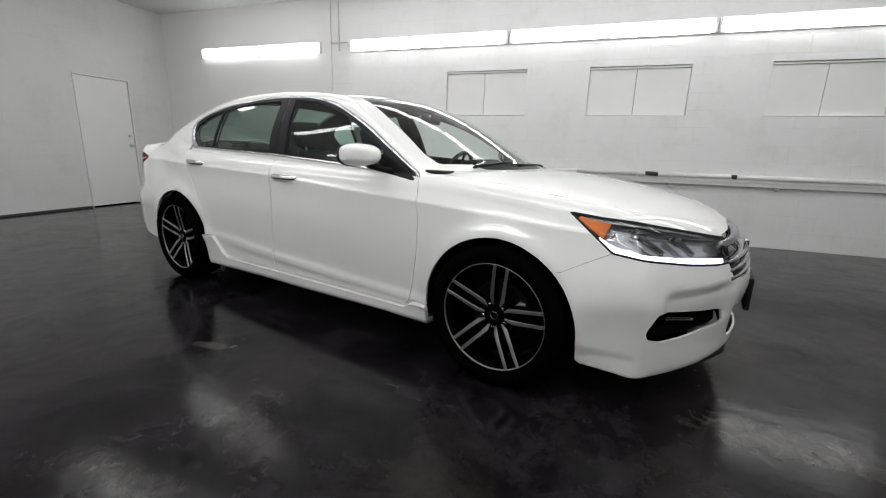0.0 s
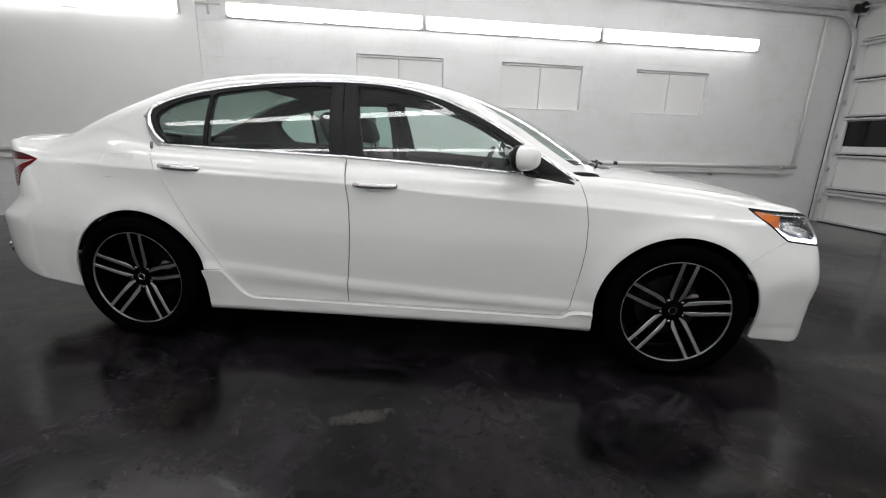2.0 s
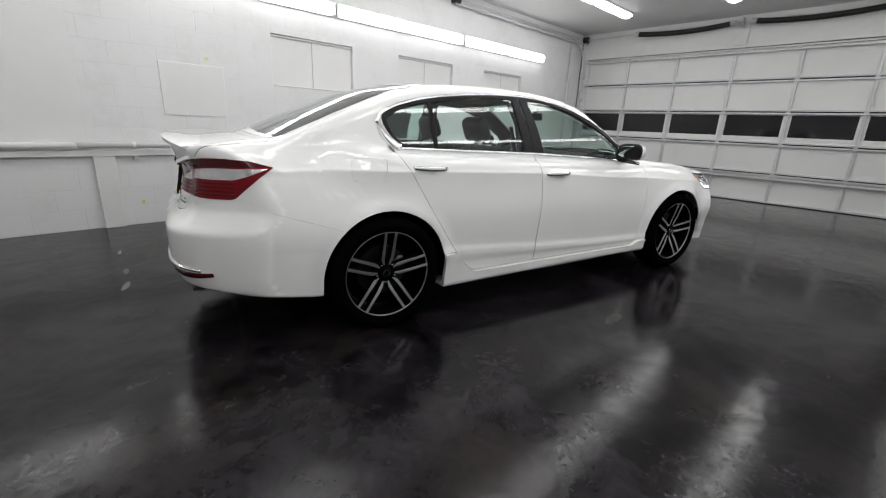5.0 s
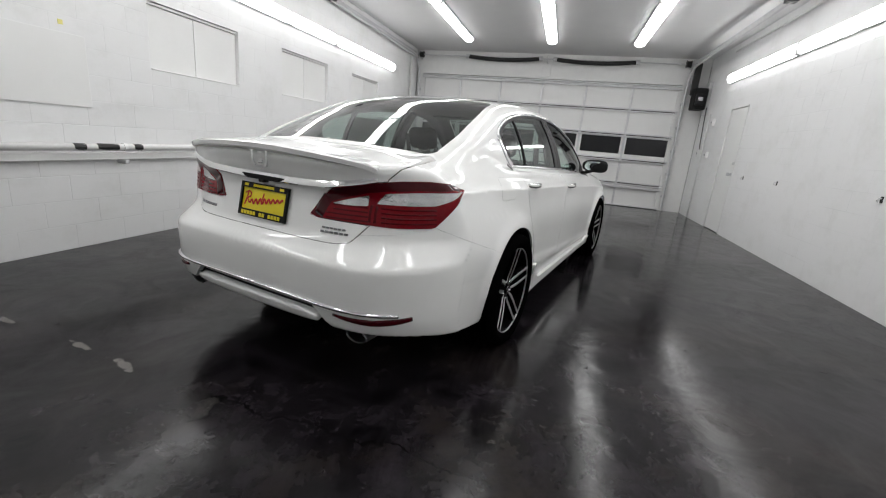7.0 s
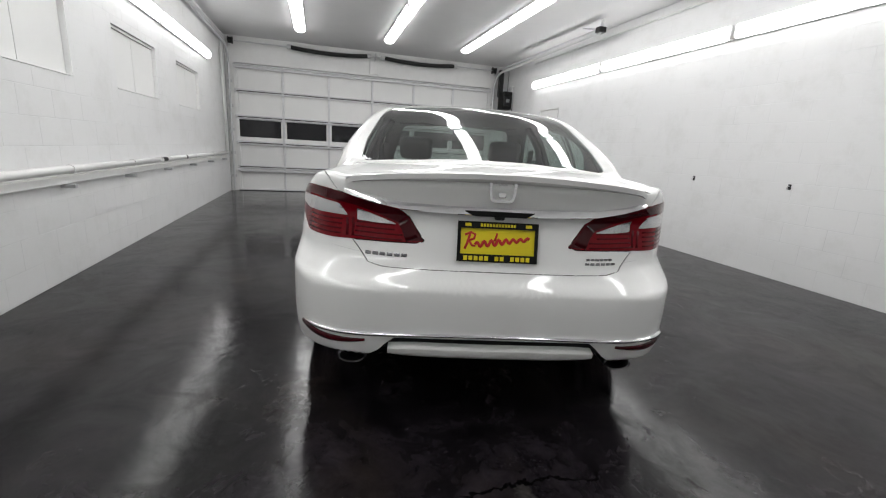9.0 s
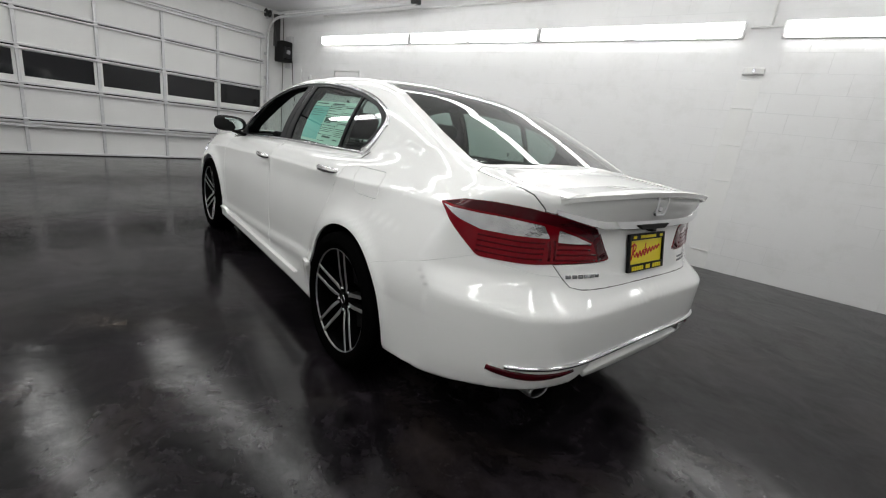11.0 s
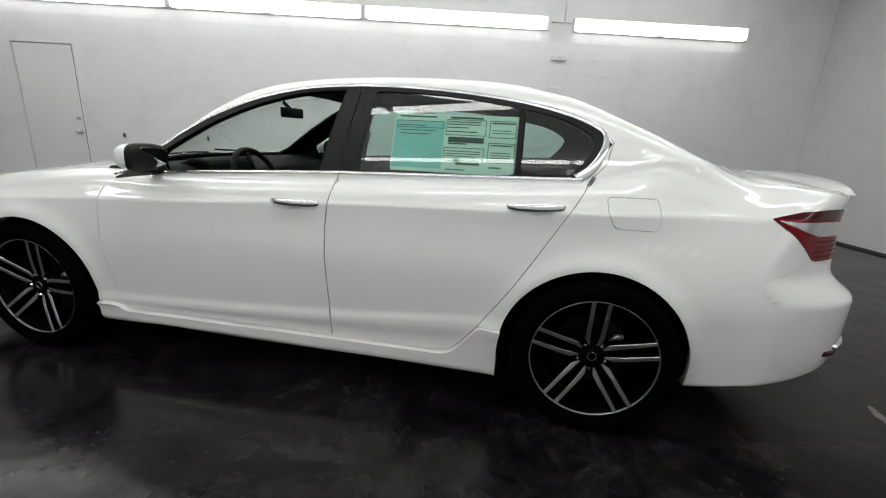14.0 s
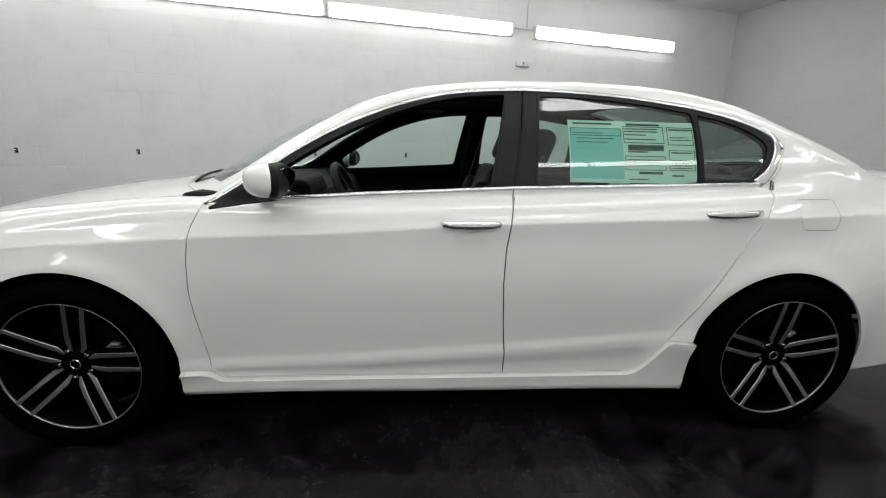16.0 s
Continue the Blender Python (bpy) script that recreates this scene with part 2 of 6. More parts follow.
MAT = dict(
    # the crosswise copy, for the rear wall, is darker: 0.86 of the colour
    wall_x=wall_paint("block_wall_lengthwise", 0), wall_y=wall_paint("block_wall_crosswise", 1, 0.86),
    ceiling=plain("ceiling_paint", (0.72, 0.72, 0.72), 0.6, grain=0.04, grain_scale=3),
    floor=floor_coat("sealed_concrete"),
    board=plain("painted_board", (0.80, 0.80, 0.79), 0.4, grain=0.03, grain_scale=4, bump=0.05),
    trim=plain("white_trim", (0.76, 0.76, 0.75), 0.45, grain=0.05, grain_scale=9, bump=0.05),
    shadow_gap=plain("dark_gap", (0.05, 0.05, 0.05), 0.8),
    sheet=plain("door_sheet", (0.74, 0.74, 0.73), 0.4, grain=0.05, grain_scale=2.5),
    galv=plain("galvanised_steel", (0.60, 0.60, 0.61), 0.45, 0.3, grain=0.15, grain_scale=20),
    pipe_white=plain("painted_pipe", (0.74, 0.74, 0.73), 0.4, grain=0.08, grain_scale=12),
    black_steel=plain("black_steel", (0.02, 0.02, 0.02), 0.5, 0.3, grain=0.2, grain_scale=30),
    night_glass=plain("night_window", (0.006, 0.006, 0.008), 0.08),
    tube=emitter("fluorescent_lens", (1.0, 0.99, 0.97), TUBE),
    fixture=plain("white_enamel", (0.8, 0.8, 0.8), 0.35),
    paint=pearl("pearl_white_paint"),
    black_gloss=plain("gloss_black", (0.012, 0.012, 0.013), 0.18, coat=0.6),
    black_plastic=plain("black_plastic", (0.007, 0.007, 0.007), 0.55, spec=0.2, grain=0.15, grain_scale=80),
    rubber=plain("tyre_rubber", (0.0022, 0.0022, 0.0022), 0.85, spec=0.0, grain=0.2, grain_scale=50, bump=0.1),
    chrome=plain("chrome", (0.82, 0.82, 0.83), 0.07, 1.0),
    handle=plain("bright_handle", (0.86, 0.86, 0.86), 0.10, 0.93),
    machined=plain("machined_alloy", (0.50, 0.50, 0.50), 0.34, 1.0, grain=0.08, grain_scale=40),
    rim_black=plain("rim_black", (0.002, 0.002, 0.002), 0.4, spec=0.02),
    disc=plain("brake_disc", (0.035, 0.034, 0.033), 0.4, 1.0),
    caliper=plain("caliper_metal", (0.55, 0.54, 0.51), 0.4, 0.5, grain=0.2),
    side_glass=glass("side_glass", (0.66, 0.81, 0.755), 0.0, 0.075),
    screen_glass=glass("screen_glass", (0.78, 0.87, 0.83), 0.0, 0.05),
    rear_glass=glass("rear_glass", (0.44, 0.51, 0.48), 0.0, 0.075),
    mirror=plain("mirror_glass", (0.52, 0.60, 0.58), 0.02, 1.0),
    leather=plain("black_leather", (0.007, 0.007, 0.008), 0.55, spec=0.3, grain=0.2, grain_scale=60, bump=0.1),
    trim_black=plain("cabin_plastic", (0.005, 0.005, 0.006), 0.7, spec=0.15, grain=0.2, grain_scale=70),
    headliner=plain("headliner", (0.30, 0.30, 0.29), 0.9, grain=0.05),
    red_lens=plain("red_lens", (0.165, 0.0010, 0.0055), 0.08, coat=0.12, spec=0.2, grain=0.2, grain_scale=60),
    red_dark=plain("dark_red_lens", (0.052, 0.0010, 0.004), 0.06, coat=0.15, spec=0.3, grain=0.2, grain_scale=40),
    red_mid=plain("ribbed_red_lens", (0.070, 0.0006, 0.003), 0.25, spec=0.15),
    satin_black=plain("satin_black", (0.012, 0.012, 0.014), 0.42, spec=0.2, grain=0.15, grain_scale=60),
    gunmetal=plain("gunmetal_trim", (0.26, 0.26, 0.27), 0.2, 0.9),
    pipe_steel=plain("pipe_steel", (0.10, 0.10, 0.10), 0.3, 0.9, grain=0.2, grain_scale=30),
    clear_lens=glass("clear_lens", (0.92, 0.93, 0.94)),
    amber=plain("amber_lens", (0.80, 0.19, 0.02), 0.15, coat=0.6),
    lamp_silver=plain("lamp_reflector", (0.66, 0.66, 0.67), 0.14, 0.8, coat=0.3, grain=0.45, grain_scale=34, bump=0.6),
    tail_silver=plain("tail_reflector", (0.64, 0.64, 0.65), 0.16, 0.75, coat=0.5, grain=0.4, grain_scale=22, bump=0.5),
    lamp_grey=plain("lamp_bezel", (0.62, 0.62, 0.66), 0.16, 0.8, grain=0.25, grain_scale=30),
    drl=emitter("day_running_strip", (0.86, 0.88, 1.0), 3.0),
    yellow=plain("plate_yellow", (0.80, 0.66, 0.01), 0.4),
    red_ink=plain("red_ink", (0.55, 0.02, 0.02), 0.45),
    # for strips under the panel joints, where the gap's shade is put into colour
    joint_shade_grey=plain("joint_shade_grey", (0.065, 0.065, 0.062), 0.8, spec=0.1),
    # near-black without gloss; in gaps and recesses their shade is put into it
    deep_black=plain("deep_black", (0.003, 0.003, 0.003), 0.9, spec=0.0),
    print_grey=plain("print_grey", (0.05, 0.07, 0.06), 0.7),
    paper=plain("sticker_paper", (0.70, 0.86, 0.77), 0.7, grain=0.03, grain_scale=20),
    teal=plain("sticker_teal", (0.30, 0.66, 0.64), 0.7, grain=0.05, grain_scale=20),
    yellow_tape=plain("yellow_mark", (0.75, 0.70, 0.25), 0.7),
)


# ---------------------------------------------------------------- helpers for meshes
def part(name, bm, mat, parent=None, label="", smooth=False):
    """Links a bmesh as one mesh object, under a thing or a part if one is given."""
    me = bpy.data.meshes.new(name)
    bm.normal_update()
    bm.to_mesh(me)
    bm.free()
    for p in me.polygons:
        p.use_smooth = smooth
    me.materials.append(MAT[mat] if isinstance(mat, str) else mat)
    ob = new(name, me)
    if parent is not None:
        ob.parent = parent
    if label:
        ob["label"] = label
    return ob


def holder(name, m=None):
    ob = new(name)
    ob.empty_display_size = 0.1
    if m is not None:
        ob.matrix_basis = m
    return ob


def add_box(bm, x0, x1, y0, y1, z0, z1, bevel=0.0, seg=2, m=None):
    """A box between two corners, with rounded edges."""
    r = bmesh.ops.create_cube(bm, size=1.0)
    vs = r["verts"]
    for v in vs:
        v.co = Vector((x0 + (v.co.x + 0.5) * (x1 - x0), y0 + (v.co.y + 0.5) * (y1 - y0), z0 + (v.co.z + 0.5) * (z1 - z0)))
    es = list({e for v in vs for e in v.link_edges})
    if bevel:
        r = bmesh.ops.bevel(bm, geom=es, offset=bevel, segments=seg, affect="EDGES", profile=0.5)
        vs = list({v for f in r["faces"] for v in f.verts} | {v for v in vs if v.is_valid})
    if m is not None:
        for v in vs:
            v.co = m @ v.co
    return vs


def box(x0, x1, y0, y1, z0, z1, bevel=0.0, seg=2, m=None):
    bm = bmesh.new()
    add_box(bm, x0, x1, y0, y1, z0, z1, bevel, seg, m)
    return bm


def add_tube(bm, pts, radius, seg=10, closed=False, flat=1.0, up=(0, 0, 1)):
    """A round or flattened rod along a line of points; radius may be a list."""
    pts = [Vector(p) for p in pts]
    k = len(pts)
    rings = []
    for i, p in enumerate(pts):
        a = pts[(i - 1) % k] if closed or i else pts[0]
        b = pts[(i + 1) % k] if closed or i < k - 1 else pts[-1]
        d = (b - a).normalized()
        s = d.cross(Vector(up))
        s = s.normalized() if s.length > 1e-5 else d.orthogonal().normalized()
        t = s.cross(d).normalized()
        r = radius[i] if isinstance(radius, (list, tuple)) else radius
        rings.append([bm.verts.new(p + s * (r * math.cos(2 * math.pi * j / seg)) + t * (r * flat * math.sin(2 * math.pi * j / seg))) for j in range(seg)])
    for i in range(k if closed else k - 1):
        a, b = rings[i], rings[(i + 1) % k]
        for j in range(seg):
            bm.faces.new((a[j], a[(j + 1) % seg], b[(j + 1) % seg], b[j]))
    if not closed:
        bm.faces.new(rings[0][::-1])
        bm.faces.new(rings[-1])
    return rings


def tube(pts, radius, seg=10, closed=False, flat=1.0, up=(0, 0, 1)):
    bm = bmesh.new()
    add_tube(bm, pts, radius, seg, closed, flat, up)
    bmesh.ops.recalc_face_normals(bm, faces=bm.faces)
    return bm


def lathe(profile, seg=48, axis="y", closed=False):
    """Turns a line of (radius, offset) about an axis."""
    bm = bmesh.new()
    rings = []
    for r, o in profile:
        ring = []
        for j in range(seg):
            a = 2 * math.pi * j / seg
            c, s = r * math.cos(a), r * math.sin(a)
            ring.append(bm.verts.new((c, o, s) if axis == "y" else (c, s, o) if axis == "z" else (o, c, s)))
        rings.append(ring)
    k = len(rings)
    for i in range(k if closed else k - 1):
        a, b = rings[i], rings[(i + 1) % k]
        for j in range(seg):
            bm.faces.new((a[j], a[(j + 1) % seg], b[(j + 1) % seg], b[j]))
    if not closed:
        for ring, r in ((rings[0], profile[0][0]), (rings[-1], profile[-1][0])):
            if r > 1e-4:
                bm.faces.new(ring)
    bmesh.ops.remove_doubles(bm, verts=bm.verts, dist=1e-5)
    bmesh.ops.recalc_face_normals(bm, faces=bm.faces)
    return bm


def prism(outline, o0, o1, axis="y", bevel=0.0):
    """A flat outline of (a, b) pairs raised from o0 to o1 along an axis."""
    bm = bmesh.new()
    def at(a, b, o):
        return (a, o, b) if axis == "y" else (a, b, o) if axis == "z" else (o, a, b)
    lo = [bm.verts.new(at(a, b, o0)) for a, b in outline]
    hi = [bm.verts.new(at(a, b, o1)) for a, b in outline]
    bm.faces.new(lo)
    bm.faces.new(hi[::-1])
    k = len(lo)
    for i in range(k):
        bm.faces.new((lo[i], hi[i], hi[(i + 1) % k], lo[(i + 1) % k]))
    bmesh.ops.recalc_face_normals(bm, faces=bm.faces)
    if bevel:
        bmesh.ops.bevel(bm, geom=list(bm.edges), offset=bevel, segments=2, affect="EDGES", profile=0.5)
    return bm
# ---------------------------------------------------------------- the room
X0, X1, YL, YR, ZC = -6.00, 6.72, 3.11, -3.43, 3.25


def holed_wall(name, run, plane, back, a0, a1, z0, z1, holes, mat):
    """A thick wall along x (run 0) or y (run 1), with rectangular openings (a0, a1, z0, z1) through it."""
    bm = bmesh.new()
    xs = sorted({a0, a1, *[h[0] for h in holes], *[h[1] for h in holes]})
    zs = sorted({z0, z1, *[h[2] for h in holes], *[h[3] for h in holes]})
    def solid(i, j):
        if i < 0 or j < 0 or i >= len(xs) - 1 or j >= len(zs) - 1:
            return False
        a, z = (xs[i] + xs[i + 1]) / 2, (zs[j] + zs[j + 1]) / 2
        return not any(h[0] < a < h[1] and h[2] < z < h[3] for h in holes)
    cache = {}
    def vert(a, z, d):
        key = (a, z, d)
        if key not in cache:
            cache[key] = bm.verts.new((a, d, z) if run == 0 else (d, a, z))
        return cache[key]
    for i in range(len(xs) - 1):
        for j in range(len(zs) - 1):
            if not solid(i, j):
                continue
            A, B, C, D = xs[i], xs[i + 1], zs[j], zs[j + 1]
            for d in (plane, back):
                bm.faces.new([vert(A, C, d), vert(B, C, d), vert(B, D, d), vert(A, D, d)])
            for (p, q, s) in (((A, C), (A, D), solid(i - 1, j)), ((B, C), (B, D), solid(i + 1, j)), ((A, C), (B, C), solid(i, j - 1)), ((A, D), (B, D), solid(i, j + 1))):
                if not s:
                    bm.faces.new([vert(*p, plane), vert(*q, plane), vert(*q, back), vert(*p, back)])
    bmesh.ops.recalc_face_normals(bm, faces=bm.faces)
    return tagged(part(name, bm, mat), kind="structure")


tagged(part("floor", box(X0 - 0.2, X1 + 1.2, YR - 0.2, YL + 0.2, -0.15, 0.0), "floor"), "dark sealed concrete floor with worn gloss and pale scuffs", "floor", kind="structure")
tagged(part("ceiling", box(X0 - 0.2, X1 + 1.2, YR - 0.2, YL + 0.2, ZC, ZC + 0.15), "ceiling"), "smooth light grey painted ceiling", "ceiling", kind="structure")
BLOCKED = [(-0.60, 0.545, 1.555, 2.153), (1.352, 2.52, 1.555, 2.153), (3.33, 4.463, 1.555, 2.153)]
WALL_L = tagged(holed_wall("wall_left", 0, YL + 0.0009, YL + 0.2, X0, X1, 0, ZC, BLOCKED, "wall_x"), "white painted concrete block wall with boarded windows", "wall")
RDOOR = (4.12, 4.90, 0.0, 2.11)
WALL_R = tagged(holed_wall("wall_right", 0, YR - 0.0009, YR - 0.2, X0, X1, 0, ZC, [RDOOR], "wall_x"), "white painted concrete block wall", "wall")
BDOOR = (1.52, 2.36, 0.0, 2.045)
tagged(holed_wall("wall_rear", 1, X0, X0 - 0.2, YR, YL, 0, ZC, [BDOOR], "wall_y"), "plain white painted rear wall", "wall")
GDOOR = (-2.95, 2.94, 0.0, 2.72)
tagged(holed_wall("wall_front", 1, X1 + 0.02, X1 + 0.2, YR, YL, 0, ZC, [GDOOR], "trim"), "white header wall round the overhead door", "wall")
tagged(part("backdrop", box(X1 + 1.1, X1 + 1.15, YR, YL, 0, ZC), "deep_black"), "dark night outside the door", "backdrop", kind="structure")

# boarded windows: a recessed pair of painted boards with a dark head joint and a sill
for i, (a, b, c, d) in enumerate(BLOCKED):
    w = tagged(holder("window_%d" % (i + 1), pose(0, 0, 0)), "window opening closed with white painted boards", "window", kind="structure")
    mid = (a + b) / 2 - 0.02
    part("board", box(a + 0.004, mid - 0.003, YL + 0.045, YL + 0.075, c + 0.004, d - 0.03, 0.003), "board", w)
    part("board", box(mid + 0.003, b - 0.004, YL + 0.045, YL + 0.075, c + 0.004, d - 0.03, 0.003), "board", w)
    # no frame bars: a dark sheet behind the boards, coloured as the joints' shade
    part("window_frame", box(a + 0.003, b - 0.003, YL + 0.076, YL + 0.1, c + 0.003, d - 0.003), "shadow_gap", w)
    part("head_trim", box(a + 0.002, b - 0.002, YL + 0.02, YL + 0.074, d - 0.028, d - 0.006, 0.003), "trim", w)
    part("window_sill", box(a + 0.002, b - 0.002, YL - 0.004, YL + 0.044, c + 0.002, c + 0.014, 0.004), "trim", w)

# service door in the right wall
d = tagged(holder("door_1"), "flush white painted steel door, closed", "door", kind="structure")
part("door_leaf", box(4.145, 4.875, YR - 0.06, YR - 0.012, 0.012, 2.08, 0.003), "board", d)
for bx in (box(4.122, 4.134, YR - 0.1, YR + 0.006, 0.0, 2.108, 0.003), box(4.886, 4.898, YR - 0.1, YR + 0.006, 0.0, 2.108, 0.003), box(4.135, 4.885, YR - 0.1, YR + 0.006, 2.088, 2.108, 0.003)):
    part("door_frame", bx, "trim", d)
# black strip filling the gap beside the leaf, in place of its shade
part("gap_shade", box(4.1345, 4.1425, YR - 0.05, YR + 0.001, 0.0, 2.086), "deep_black", d)
k = part("door_handle", lathe([(0.0, 0.075), (0.022, 0.07), (0.03, 0.052), (0.026, 0.036), (0.012, 0.028), (0.012, 0.008), (0.03, 0.006), (0.03, 0.0)], 20), "galv", d, "round metal knob", True)
k.matrix_basis = pose(4.205, YR - 0.012, 1.0)
k = part("deadbolt", lathe([(0.0, 0.022), (0.02, 0.02), (0.026, 0.006), (0.026, 0.0)], 18), "galv", d, "", True)
k.matrix_basis = pose(4.205, YR - 0.012, 1.18)

# door in the rear wall
d = tagged(holder("door_2"), "flush white painted rear door, closed", "door", kind="structure")
part("door_leaf", box(X0 - 0.06, X0 - 0.008, 1.545, 2.335, 0.02, 2.015, 0.003), "board", d)
for bx in (box(X0 - 0.1, X0 + 0.012, 1.522, 1.538, 0, 2.043, 0.003), box(X0 - 0.1, X0 + 0.012, 2.342, 2.358, 0, 2.043, 0.003), box(X0 - 0.1, X0 + 0.012, 1.538, 2.342, 2.021, 2.043, 0.003)):
    part("door_frame", bx, "trim", d)
k = part("door_handle", lathe([(0.0, 0.075), (0.022, 0.07), (0.03, 0.052), (0.026, 0.036), (0.012, 0.028), (0.012, 0.008), (0.03, 0.006), (0.03, 0.0)], 20, "x"), "galv", d, "round metal knob", True)
k.matrix_basis = pose(X0 - 0.008, 2.27, 0.98)
k = part("deadbolt", lathe([(0.0, 0.022), (0.02, 0.02), (0.026, 0.006), (0.026, 0.0)], 18, "x"), "galv", d, "", True)
k.matrix_basis = pose(X0 - 0.008, 2.27, 1.14)

# overhead door: five sections, six columns, a strip of night-dark panes in the third
gd = tagged(holder("garage_door"), "white sectional overhead garage door with a strip of dark windows, closed", "garage door")
CY = [2.95 - 0.986 * i for i in range(7)]
CZ = [0.0, 0.53, 1.06, 1.61, 2.15, 2.71]
for j in range(5):
    z0, z1 = CZ[j] + 0.008, CZ[j + 1] - 0.008
    sec = holder("door_section")
    sec.parent = gd
    if j != 2:
        part("panel", box(X1 + 0.03, X1 + 0.05, CY[6], CY[0], z0, z1, 0.003), "sheet", sec)
    else:
        hs = [(CY[i + 1] + 0.06, CY[i] - 0.06, 1.185, 1.555) for i in range(6)]
        ob = holed_wall("panel", 1, X1 + 0.03, X1 + 0.05, CY[6], CY[0], z0, z1, hs, "sheet")
        del ob["kind"]
        ob.parent = sec
        for h in hs:
            part("pane", box(X1 + 0.036, X1 + 0.042, h[0] + 0.002, h[1] - 0.002, h[2] + 0.002, h[3] - 0.002), "night_glass", sec, "dark window pane")
    for zz in (z0 + 0.002, z1 - 0.032):
        part("rail", box(X1 - 0.022, X1 + 0.029, CY[6] + 0.002, CY[0] - 0.002, zz, zz + 0.03, 0.004), "galv", sec)
    for i in range(7):
        w = 0.045 if 0 < i < 6 else 0.07
        yy = min(max(CY[i], CY[6] + w / 2), CY[0] - w / 2)
        part("stile", box(X1 - 0.010, X1 + 0.028, yy - w / 2, yy + w / 2, z0 + 0.034, z1 - 0.034, 0.004), "galv" if 0 < i < 6 else "sheet", sec)
    if j < 4:
        for i in range(1, 6):
            part("hinge", box(X1 - 0.02, X1 - 0.006, CY[i] - 0.03, CY[i] + 0.03, z1 - 0.045, z1 + 0.05, 0.003), "galv", sec)
for j in (1, 4):
    part("strut", box(X1 - 0.06, X1 - 0.012, CY[6] + 0.01, CY[0] - 0.01, CZ[j + 1 if j == 4 else j] - 0.10, CZ[j + 1 if j == 4 else j] - 0.06, 0.006), "galv", gd)
part("bottom_seal", box(X1 + 0.01, X1 + 0.05, CY[6], CY[0], 0.0, 0.012), "rubber", gd)

# tracks, springs and shaft of the overhead door
for s, yy, nm in ((1, 3.03, "l"), (-1, -3.03, "r")):
    tr = tagged(holder("door_track"), "galvanised steel track of the overhead door", "door track", "tracks of the overhead door")
    pts = [(X1 - 0.04, yy, 0.02), (X1 - 0.04, yy, 2.45)] + [(X1 - 0.04 - 0.40 * (1 - math.cos(a)), yy, 2.58 + 0.45 * math.sin(a)) for a in [0.2 * q for q in range(1, 8)]] + [(X1 - 0.5, yy, 3.04), (2.45, yy, 3.08)]
    part("channel", tube(pts, 0.032, 6, False, 0.7, (0, 1, 0)), "galv", tr)
    part("angle_iron", box(2.42, X1 - 0.3, yy + s * 0.012 - 0.003, yy + s * 0.012 + 0.003, 3.105, 3.145), "galv", tr)
    part("hanger", box(2.42, 2.46, yy - 0.015, yy + 0.015, 3.14, ZC), "galv", tr)
    part("brace", tube([(2.44, yy, 3.10), (2.95, yy, 3.24)], 0.012, 6), "galv", tr)
    part("bracket", box(2.40, 2.52, yy - 0.06, yy + 0.06, 3.06, 3.14, 0.006), "black_steel", tr)
    for q in range(5):
        part("clip", box(X1 - 0.02, X1 + 0.018, yy - 0.05, yy + 0.05, 0.3 + 0.5 * q, 0.36 + 0.5 * q, 0.003), "galv", tr)
sp = tagged(holder("torsion_springs"), "black torsion springs on a steel shaft above the overhead door", "door spring")
part("shaft", tube([(X1 - 0.16, 3.04, 3.11), (X1 - 0.16, -3.12, 3.11)], 0.014, 10), "galv", sp)
for a, b in ((1.80, 0.10), (-0.22, -1.95)):
    turns = 70
    prof = [(0.044 + 0.006 * (1 if q % 2 else -1), a + (b - a) * q / (2 * turns)) for q in range(2 * turns + 1)]
    coil = lathe(prof, 16)
    for v in coil.verts:
        v.co.z -= 0.05 * (1 - ((v.co.y - (a + b) / 2) / ((a - b) / 2)) ** 2)
    s = part("spring", coil, "black_steel", sp, "", True)
    s.matrix_basis = pose(X1 - 0.16, 0, 3.11)
    for e in (a, b):
        c = part("cone", lathe([(0.02, -0.05), (0.05, -0.04), (0.05, 0.04), (0.02, 0.05)], 14), "galv", sp)
        c.matrix_basis = pose(X1 - 0.16, e, 3.11)
for e in (2.95, -2.95):
    c = part("drum", lathe([(0.02, -0.05), (0.075, -0.045), (0.06, -0.02), (0.06, 0.03), (0.08, 0.045), (0.02, 0.05)], 20), "black_steel", sp)
    c.matrix_basis = pose(X1 - 0.16, e, 3.11)
for e in (2.99, -0.05, -3.03):
    part("bearing_plate", box(X1 - 0.20, X1 + 0.02, e - 0.006, e + 0.006, 3.03, 3.19), "galv", sp)
tagged(part("header_post", box(X1 - 0.02, X1 + 0.019, -0.14, 0.06, 2.76, ZC, 0.004), "trim"), "white timber pad on the header above the overhead door", "trim", kind="structure")

# opener motor at the end of the shaft
om = tagged(holder("door_opener"), "dark grey wall-mounted electric door opener", "door opener")
part("gear_case", box(6.24, 6.58, -3.36, -3.12, 2.20, 2.62, 0.03, 3), "black_plastic", om)
part("cover", box(6.20, 6.54, -3.30, -3.14, 2.28, 2.50, 0.02, 3), "satin_black", om)
part("mount", box(6.32, 6.52, -3.428, -3.36, 2.1, 2.75, 0.004), "galv", om)
part("chain_guard", box(6.48, 6.56, -3.20, -3.08, 2.5, 3.13, 0.01), "black_steel", om)
part("cable", tube([(6.32, -3.4, 2.25), (6.30, -3.41, 1.9), (6.22, -3.41, 1.5), (6.18, -3.415, 1.36)], 0.008, 6), "black_plastic", om)
part("label_plate", box(6.197, 6.201, -3.27, -3.18, 2.36, 2.44), "gunmetal", om)

